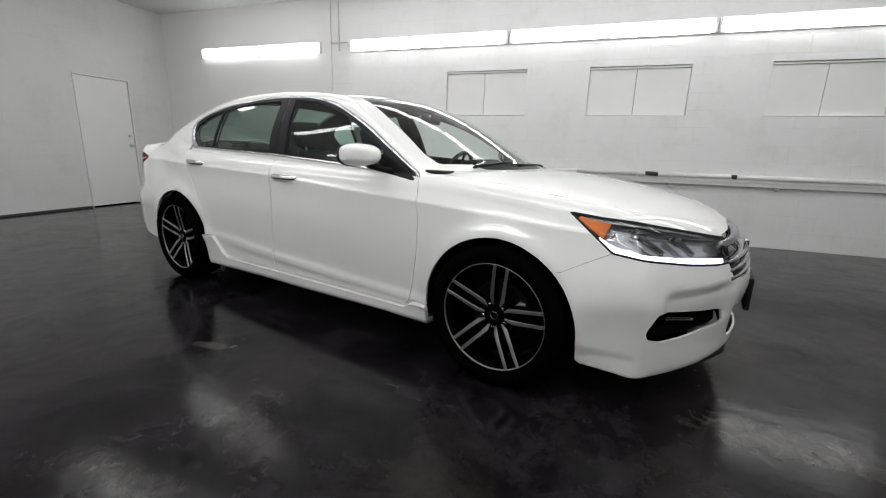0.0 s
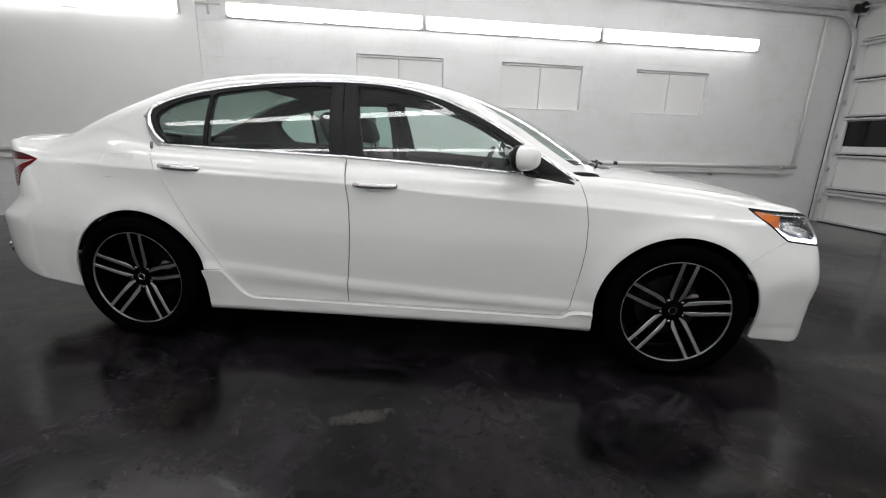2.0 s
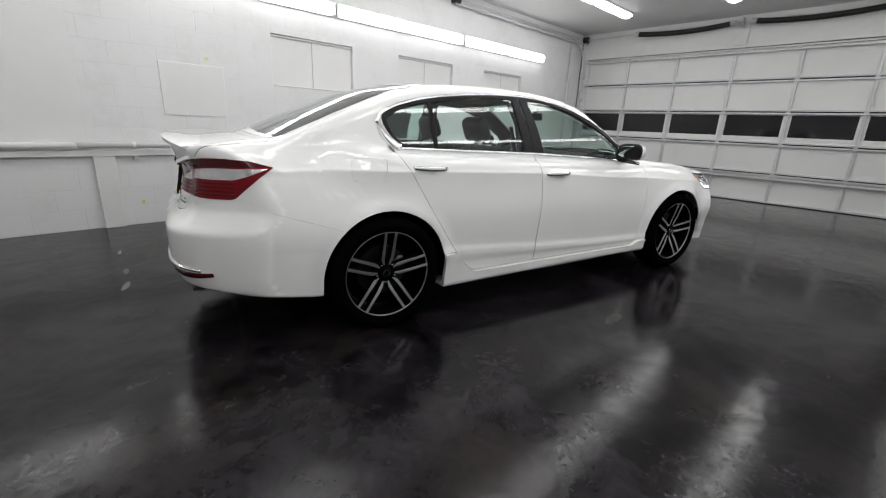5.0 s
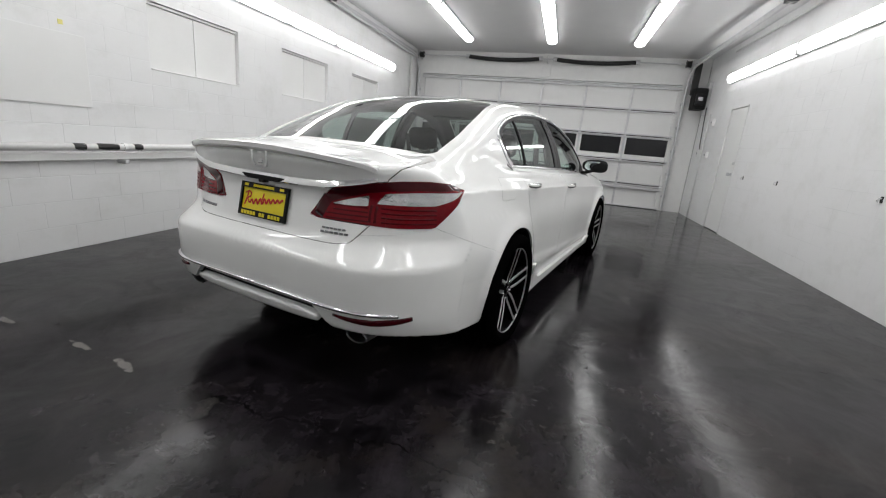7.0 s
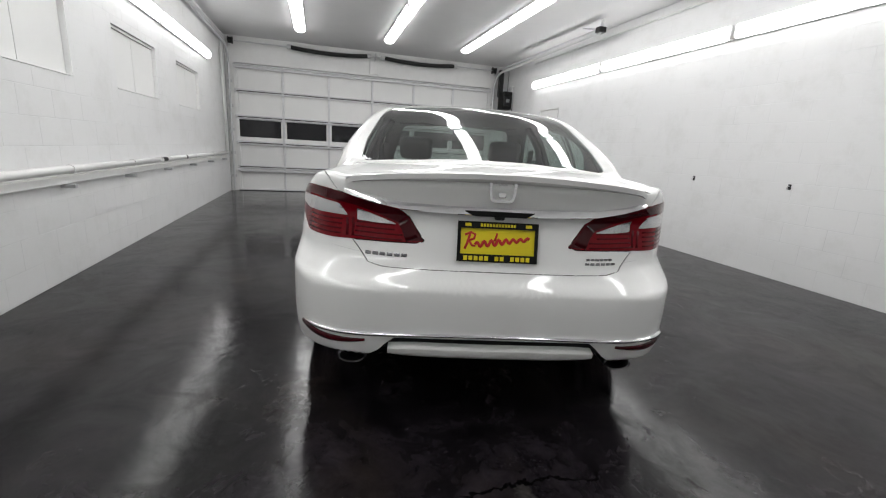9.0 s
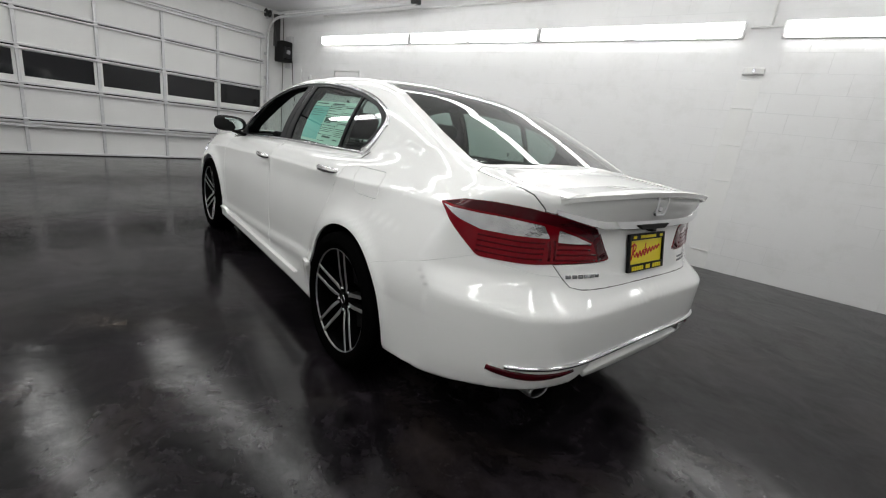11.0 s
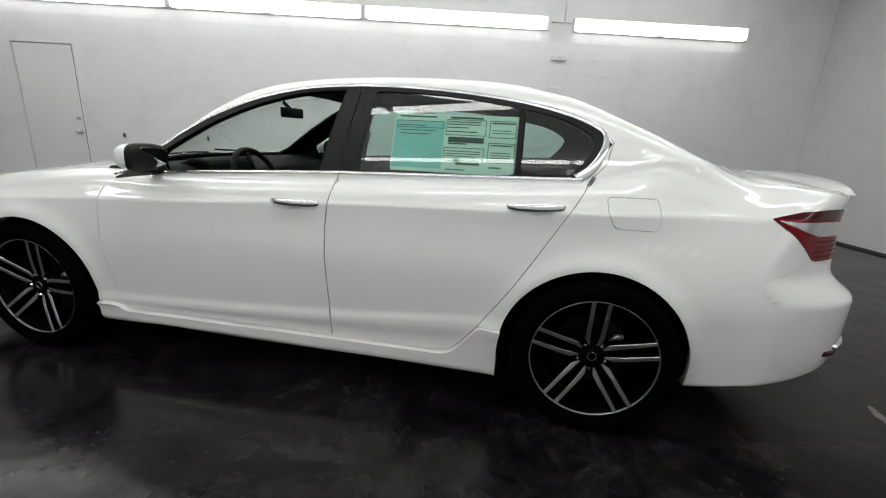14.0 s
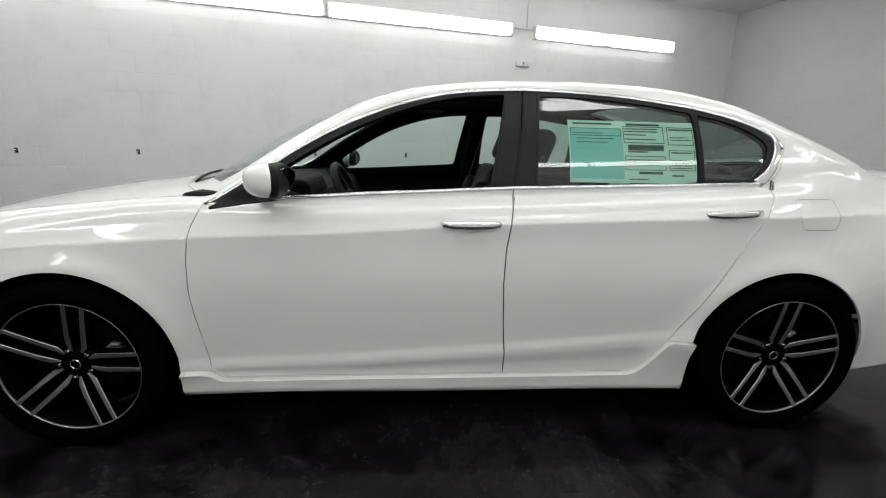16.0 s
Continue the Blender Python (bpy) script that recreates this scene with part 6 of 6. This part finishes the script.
# ---------------------------------------------------------------- wheels
def wheel(turn):
    """A wheel about the origin, its outer face towards +y."""
    w = holder("wheel")
    w["label"] = "black alloy wheel with five machined twin spokes"
    prof = [(0.252, -0.100), (0.266, -0.112), (0.292, -0.1175), (0.316, -0.112), (0.329, -0.100), (0.3335, -0.085)]
    for g in (-0.055, -0.018, 0.018, 0.055):
        prof += [(0.335, g - 0.006), (0.328, g - 0.005), (0.328, g + 0.005), (0.335, g + 0.006)]
    prof += [(0.3335, 0.085), (0.329, 0.100), (0.316, 0.112), (0.300, 0.1165), (0.298, 0.1175), (0.288, 0.1178), (0.286, 0.1168), (0.268, 0.1125), (0.259, 0.107), (0.252, 0.100)]
    part("tyre", lathe(prof, 96, "y", True), "rubber", w, "low-profile black tyre", True)
    rim = part("rim", lathe([(0.252, -0.10), (0.236, -0.09), (0.228, 0.02), (0.240, 0.075), (0.247, 0.092), (0.255, 0.099), (0.2565, 0.103), (0.258, 0.100), (0.256, 0.09), (0.255, -0.10)], 72, "y", True), "rim_black", w, "gloss black rim", True)
    part("rim_edge", lathe([(0.2490, 0.098), (0.2500, 0.1015), (0.2535, 0.1030), (0.2545, 0.1015), (0.250, 0.095)], 72, "y", True), "machined", rim, "thin bright rim edge", True)
    hub = part("hub", lathe([(0.0, 0.066), (0.030, 0.066), (0.034, 0.062), (0.06, 0.060), (0.074, 0.050), (0.080, 0.02), (0.06, -0.02), (0.0, -0.02)], 40), "rim_black", rim, "", True)
    for i in range(5):
        a = radians(turn + 72 * i)
        for s in (-1, 1):
            m = Matrix.Rotation(-a, 4, "Y")
            # blade: from the hub to the rim, its bright face on top
            def sec(r, c, wd, yt, dp):
                return [(r, yt - dp, c - wd * 0.5 - 0.004), (r, yt, c - wd * 0.5), (r, yt, c + wd * 0.5), (r, yt - dp, c + wd * 0.5 + 0.004)]
            st = [(0.050, 0.017, 0.008, 0.064, 0.03), (0.078, 0.0265, 0.0215, 0.069, 0.032), (0.12, 0.0290, 0.0200, 0.079, 0.034), (0.20, 0.0300, 0.0180, 0.093, 0.034), (0.2485, 0.0310, 0.0175, 0.100, 0.03)]
            bm = bmesh.new()
            rows = []
            for r, c, wd, yt, dp in st:
                q = sec(r, c, wd, yt, dp)
                rows.append([bm.verts.new(m @ Vector((p[0], p[1], s * p[2]))) for p in q])
            for u, v in zip(rows, rows[1:]):
                for j in range(4):
                    bm.faces.new((u[j], u[(j + 1) % 4], v[(j + 1) % 4], v[j]))
            bm.faces.new(rows[0])
            bm.faces.new(rows[-1][::-1])
            bmesh.ops.recalc_face_normals(bm, faces=bm.faces)
            spoke = part("spoke", bm, "rim_black", w, "black spoke with a machined face")
            bm = bmesh.new()
            rows = []
            for r, c, wd, yt, dp in st[0:]:
                k = 0.47
                rows.append([bm.verts.new(m @ Vector((min(r, 0.2475), y, s * z))) for y, z in ((yt + 0.0005, c - wd * k), (yt + 0.0025, c - wd * (k - 0.08)), (yt + 0.0025, c + wd * (k - 0.08)), (yt + 0.0005, c + wd * k))])
            for u, v in zip(rows, rows[1:]):
                for j in range(3):
                    bm.faces.new((u[j], u[j + 1], v[j + 1], v[j]))
            bmesh.ops.recalc_face_normals(bm, faces=bm.faces)
            part("spoke_face", bm, "machined", spoke, "bright machined face")
        # lug nut between the spokes' feet
        b = radians(turn + 72 * i + 36)
        n = part("lug_nut", lathe([(0.0, 0.072), (0.007, 0.071), (0.010, 0.064), (0.010, 0.045)], 10), "chrome", rim)
        n.matrix_basis = Matrix.Translation((0.057 * math.cos(b), 0.0, 0.057 * math.sin(b)))
    part("centre_cap", lathe([(0.0, 0.0715), (0.028, 0.0705), (0.031, 0.066)], 28), "rim_black", rim, "", True)
    part("cap_mark", lathe([(0.015, 0.0712), (0.016, 0.0728), (0.019, 0.0728), (0.020, 0.0712)], 24, "y", True), "chrome", rim, "plain bright ring")
    part("brake_disc", lathe([(0.0, -0.02), (0.07, -0.02), (0.075, 0.0), (0.15, 0.0), (0.15, -0.022), (0.0, -0.022)], 48), "disc", w, "steel brake disc")
    c = part("brake_caliper", box(-0.135, -0.078, -0.02, 0.02, 0.022, 0.052, 0.012), "caliper", w, "cast brake caliper", True)
    c.matrix_basis = Matrix.Rotation(radians(8), 4, "Y")
    part("caliper_bridge", tube([(-0.085, 0.015, 0.045), (-0.105, 0.02, 0.068), (-0.128, 0.015, 0.062)], 0.012, 8, False, 0.7), "caliper", c, "", True)
    part("caliper_foot", box(-0.125, -0.085, -0.01, 0.012, -0.055, -0.040, 0.006), "disc", c, "", True)
    # black disc added behind the spokes, coloured as the shade inside the wheel
    part("shade_backing", lathe([(0.0, -0.05), (0.215, -0.05), (0.225, -0.03)], 40), "deep_black", w)
    return w


wf = wheel(90)
wf.parent = CAR
wf.matrix_basis = pose(AXLE, 0.812, HUB_Z, 0, -12.5, 0)
for x, s, tw in ((-AXLE, 1, -1), (AXLE, -1, -8), (-AXLE, -1, -4)):
    m = pose(x, s * 0.812, HUB_Z, 0, 0, 0 if s > 0 else 180) @ Matrix.Rotation(radians(tw), 4, "Y")
    copy_thing(wf, m)


def arch_liner(ax, s):
    bm = bmesh.new()
    rows = []
    for i in range(33):
        deg = -28 + 236 * i / 32
        a = radians(deg)
        lo = 0.0 if -8 < deg < 188 else 0.02
        rows.append([bm.verts.new((ax + r * math.cos(a), s * (y - (lo if y > 0.6 else 0.0)), HUB_Z - 0.008 + r * math.sin(a))) for r, y in ((0.3735, 0.846), (0.386, 0.838), (0.40, 0.58), (0.05, 0.56))])
    for u, v in zip(rows, rows[1:]):
        for j in range(3):
            bm.faces.new((u[j], u[j + 1], v[j + 1], v[j]))
    for v in bm.verts:
        v.co.z = max(v.co.z, 0.225)
    return part("arch_liner", bm, "deep_black", CAR, "black wheel arch liner", True)


for ax in (AXLE, -AXLE + 0.012):
    for s in (1, -1):
        arch_liner(ax, s)
part("underbody", box(-2.12, 2.15, -0.56, 0.56, 0.19, 0.32, 0.03), "deep_black", CAR, "dark underbody")
part("floor_pan", box(-0.95, 0.97, -0.84, 0.84, 0.205, 0.30, 0.02), "deep_black", CAR)
# ---------------------------------------------------------------- cabin
def pad(x0, x1, y0, y1, z0, z1, m=None, r=0.05):
    """A cushion: a box with broad rounded edges."""
    return box(x0, x1, y0, y1, z0, z1, min(r, abs(x1 - x0) / 2.2, abs(z1 - z0) / 2.2), 3, m)


for s in (1, -1):
    st = holder("front_seat", pose(0.10, s * 0.36, 0.32))
    st.parent = CAR
    st["label"] = "black leather front seat"
    part("cushion", pad(-0.28, 0.28, -0.25, 0.25, 0.0, 0.20), "leather", st, "", True)
    tilt = pose(-0.26, 0, 0.14, 0, -20, 0)
    part("backrest", pad(-0.10, 0.04, -0.24, 0.24, 0.0, 0.62, tilt, 0.06), "leather", st, "", True)
    part("bolster", pad(-0.06, 0.09, 0.17, 0.26, 0.06, 0.5, tilt, 0.04), "leather", st, "", True)
    part("bolster", pad(-0.06, 0.09, -0.26, -0.17, 0.06, 0.5, tilt, 0.04), "leather", st, "", True)
    part("headrest", pad(-0.09, 0.01, -0.13, 0.13, 0.66, 0.84, tilt, 0.045), "leather", st, "", True)
    for y in (-0.05, 0.05):
        part("headrest_post", tube([tilt @ Vector((-0.04, y, 0.60)), tilt @ Vector((-0.04, y, 0.70))], 0.007, 8), "chrome", st)
rs = holder("rear_seat", pose(-0.95, 0, 0.34))
rs.parent = CAR
rs["label"] = "black leather rear bench"
part("cushion", pad(-0.30, 0.24, -0.64, 0.64, 0.0, 0.18), "leather", rs, "", True)
tilt = pose(-0.30, 0, 0.10, 0, -26, 0)
part("backrest", pad(-0.14, 0.02, -0.62, 0.62, 0.0, 0.60, tilt, 0.06), "leather", rs, "", True)
for y in (-0.38, 0.0, 0.38):
    part("headrest", pad(-0.12, -0.02, y - 0.12, y + 0.12, 0.60, 0.74, tilt, 0.04), "leather", rs, "", True)
part("parcel_shelf", box(-1.90, -1.38, -0.60, 0.60, 0.99, 1.03, 0.01), "trim_black", CAR, "dark parcel shelf")
da = part("dashboard", prism([(0.55, 0.62), (0.50, 0.80), (0.56, 0.93), (0.70, 0.975), (1.0, 0.965), (1.06, 0.90), (1.02, 0.60)], -0.74, 0.74, "y", 0.02), "trim_black", CAR, "black dashboard")
part("instrument_hood", prism([(0.56, 0.92), (0.58, 1.0), (0.68, 1.01), (0.80, 0.96), (0.80, 0.90)], 0.20, 0.56, "y", 0.02), "trim_black", da)
part("console", box(-0.35, 0.62, -0.12, 0.12, 0.30, 0.62, 0.03), "trim_black", CAR)
wh = holder("steering_wheel", pose(0.42, 0.36, 0.885, 0, -66, 0))
wh.parent = CAR
wh["label"] = "black steering wheel"
part("rim", tube([(0.185 * math.cos(a), 0.185 * math.sin(a), 0) for a in np.linspace(0, 2 * math.pi, 41)[:-1]], 0.016, 10, True), "leather", wh, "", True)
part("boss", lathe([(0.0, 0.02), (0.06, 0.018), (0.075, -0.02), (0.05, -0.09), (0.0, -0.09)], 24, "z"), "trim_black", wh, "", True)
for a in (0, 180, -90):
    part("spoke", tube([(0.05 * math.cos(radians(a + 90)), 0.05 * math.sin(radians(a + 90)), 0), (0.18 * math.cos(radians(a + 90)), 0.18 * math.sin(radians(a + 90)), 0)], 0.018, 8, False, 0.5), "trim_black", wh, "", True)
im = part("inside_mirror", pad(0.390, 0.415, -0.12, 0.12, 1.242, 1.302, None, 0.01), "trim_black", CAR, "inside mirror", True)
part("stem", tube([(0.41, 0, 1.29), (0.46, 0, 1.335)], 0.012, 8), "trim_black", im)
for s in (1, -1):
    part("sun_visor", box(-0.06, 0.10, s * 0.37 - 0.15, s * 0.37 + 0.15, 1.352, 1.366, 0.005), "trim_black", CAR)
    part("pillar_trim", tube([(-0.275, s * 0.745, 0.95), (-0.30, s * 0.675, 1.2), (-0.315, s * 0.565, 1.36)], [0.07, 0.055, 0.05], 8, False, 0.5, (0, 1, 0)), "trim_black", CAR)
    part("belt_strap", tube([(-0.33, s * 0.61, 1.18), (-0.22, s * 0.61, 0.8), (-0.20, s * 0.6, 0.5)], 0.022, 6, False, 0.15), "black_plastic", CAR)


def glass_patch(x0, x1, z0, z1, s, sink, nx=8, nz=6):
    """A thin paper on the inside of a side window, following its curve."""
    xs, zs = np.linspace(x0, x1, nx), np.linspace(z0, z1, nz)
    g = np.array([(x, z) for x in xs for z in zs])
    org = np.stack([g[:, 0], np.zeros(len(g)), g[:, 1]], 1)
    p = cross(org, np.tile([0.0, 1.0, 0.0], (len(g), 1)), 1.1, 0.0)
    n = body_normal(p)
    p = p - n * sink
    bm = bmesh.new()
    v = [bm.verts.new((a, b * s, c)) for a, b, c in p]
    w = [bm.verts.new((a - q[0] * 0.0006, (b - q[1] * 0.0006) * s, c - q[2] * 0.0006)) for (a, b, c), q in zip(p, n)]
    for i in range(nx - 1):
        for j in range(nz - 1):
            k = i * nz + j
            bm.faces.new((v[k], v[k + 1], v[k + nz + 1], v[k + nz]))
            bm.faces.new((w[k], w[k + nz], w[k + nz + 1], w[k + 1]))
    return bm


sk = part("window_sticker", glass_patch(-1.01, -0.48, 1.035, 1.275, 1, 0.0105), "paper", CAR, "pale green price sheet inside the rear side window", True)
part("colour_block", glass_patch(-0.70, -0.485, 1.05, 1.245, 1, 0.0098), "teal", sk, "teal block", True)
rows = [(-0.50, -0.66, 1.262, 0.006), (-0.72, -0.86, 1.262, 0.008), (-0.71, -0.85, 1.245, 0.004), (-0.71, -0.85, 1.235, 0.004), (-0.71, -0.80, 1.222, 0.004), (-0.71, -0.84, 1.205, 0.004), (-0.72, -0.87, 1.172, 0.022), (-0.72, -0.80, 1.156, 0.005),
        (-0.71, -0.86, 1.125, 0.003), (-0.71, -0.86, 1.115, 0.003), (-0.71, -0.84, 1.105, 0.003), (-0.76, -0.86, 1.075, 0.010), (-0.90, -0.995, 1.245, 0.006), (-0.90, -0.98, 1.215, 0.003), (-0.90, -0.99, 1.205, 0.003), (-0.90, -0.99, 1.155, 0.005),
        (-0.90, -0.985, 1.125, 0.003), (-0.90, -0.985, 1.115, 0.003), (-0.90, -0.985, 1.105, 0.003), (-0.90, -0.985, 1.095, 0.003), (-0.90, -0.95, 1.065, 0.006), (-0.50, -0.62, 1.225, 0.003), (-0.51, -0.66, 1.205, 0.003), (-0.51, -0.64, 1.19, 0.003), (-0.72, -0.80, 1.05, 0.004)]
for a, b, z0, h in rows:
    part("print_bar", glass_patch(b, a, z0 - h / 2, z0 + h / 2, 1, 0.0092, 3, 2), "print_grey", sk)
# printed boxes round the columns
for x0, x1, z0, z1 in ((-0.875, -0.705, 1.085, 1.14), (-0.875, -0.705, 1.19, 1.255), (-1.0, -0.89, 1.085, 1.165), (-1.0, -0.89, 1.185, 1.255), (-0.695, -0.488, 1.215, 1.245)):
    for q in ((x0, x1, z0, z0 + 0.0025), (x0, x1, z1 - 0.0025, z1), (x0, x0 + 0.0025, z0, z1), (x1 - 0.0025, x1, z0, z1)):
        part("print_bar", glass_patch(*q, 1, 0.0093, 3, 2), "print_grey", sk)

# ---------------------------------------------------------------- concrete blocks of the two long walls
BLOCK_W, BLOCK_H, JOINT = 0.406, 0.203, 0.0025


def block_shape(w, h, way):
    """A block's painted face, its edges sloping back into the joint; the middle of the foot at the origin, way: -1 or 1 along y."""
    j, d = JOINT, 0.0009 * way
    v = [(-w / 2, 0, 0), (w / 2, 0, 0), (w / 2, 0, h), (-w / 2, 0, h),
         (-w / 2 + j, d, j), (w / 2 - j, d, j), (w / 2 - j, d, h - j), (-w / 2 + j, d, h - j)]
    f = [(4, 5, 6, 7), (0, 1, 5, 4), (1, 2, 6, 5), (2, 3, 7, 6), (3, 0, 4, 7)]
    return v, f if way < 0 else [q[::-1] for q in f]


def carve(rect, holes):
    """What is left of a rectangle (a0, a1, z0, z1) beside the openings."""
    left = [rect]
    for h0, h1, g0, g1 in holes:
        rest = []
        for a0, a1, z0, z1 in left:
            if a1 <= h0 or a0 >= h1 or z1 <= g0 or z0 >= g1:
                rest.append((a0, a1, z0, z1))
                continue
            lo, hi = max(a0, h0), min(a1, h1)
            rest += [(a0, lo, z0, z1), (hi, a1, z0, z1), (lo, hi, z0, max(z0, g0)), (lo, hi, min(z1, g1), z1)]
        left = [q for q in rest if q[1] - q[0] > 0.02 and q[3] - q[2] > 0.02]
    return left


def lay_blocks(wall, y, way, holes, near):
    """Courses in running bond; single blocks in the stretch that the walk passes, the rest joined."""
    shared, verts, faces = {}, [], []
    for r in range(int(ZC / BLOCK_H) + 1):
        z0, z1 = r * BLOCK_H, min((r + 1) * BLOCK_H, ZC)
        if z1 - z0 < 0.02:
            continue
        a = X0 - (BLOCK_W / 2 if r % 2 == 0 else 0) - (X0 % BLOCK_W)
        while a < X1:
            for a0, a1, c0, c1 in carve((max(a, X0), min(a + BLOCK_W, X1), z0, z1), holes) if min(a + BLOCK_W, X1) - max(a, X0) > 0.02 else ():
                w, h = round(a1 - a0, 4), round(c1 - c0, 4)
                v, f = block_shape(w, h, way)
                mid = (a0 + a1) / 2
                if near[0] < mid < near[1] and c1 < near[2]:
                    if (w, h) not in shared:
                        me = bpy.data.meshes.new("block")
                        me.from_pydata(v, [], f)
                        me.materials.append(MAT["wall_x"])
                        shared[w, h] = me
                    ob = new("block", shared[w, h])
                    ob.parent = wall
                    ob.location = (mid, y, c0)
                else:
                    k = len(verts)
                    verts += [(p[0] + mid, p[1] + y, p[2] + c0) for p in v]
                    faces += [tuple(q + k for q in g) for g in f]
            a += BLOCK_W
    me = bpy.data.meshes.new("far_blocks")
    me.from_pydata(verts, [], faces)
    me.materials.append(MAT["wall_x"])
    ob = new("far_blocks", me)
    ob.parent = wall
    ob["kind"] = "stuff"


lay_blocks(WALL_L, YL + 0.0009, -1, BLOCKED + [(X0, -2.50, 0.80, ZC)], (-2.6, 4.8, 2.9))
lay_blocks(WALL_R, YR - 0.0009, 1, [RDOOR], (-4.0, 3.6, 2.7))
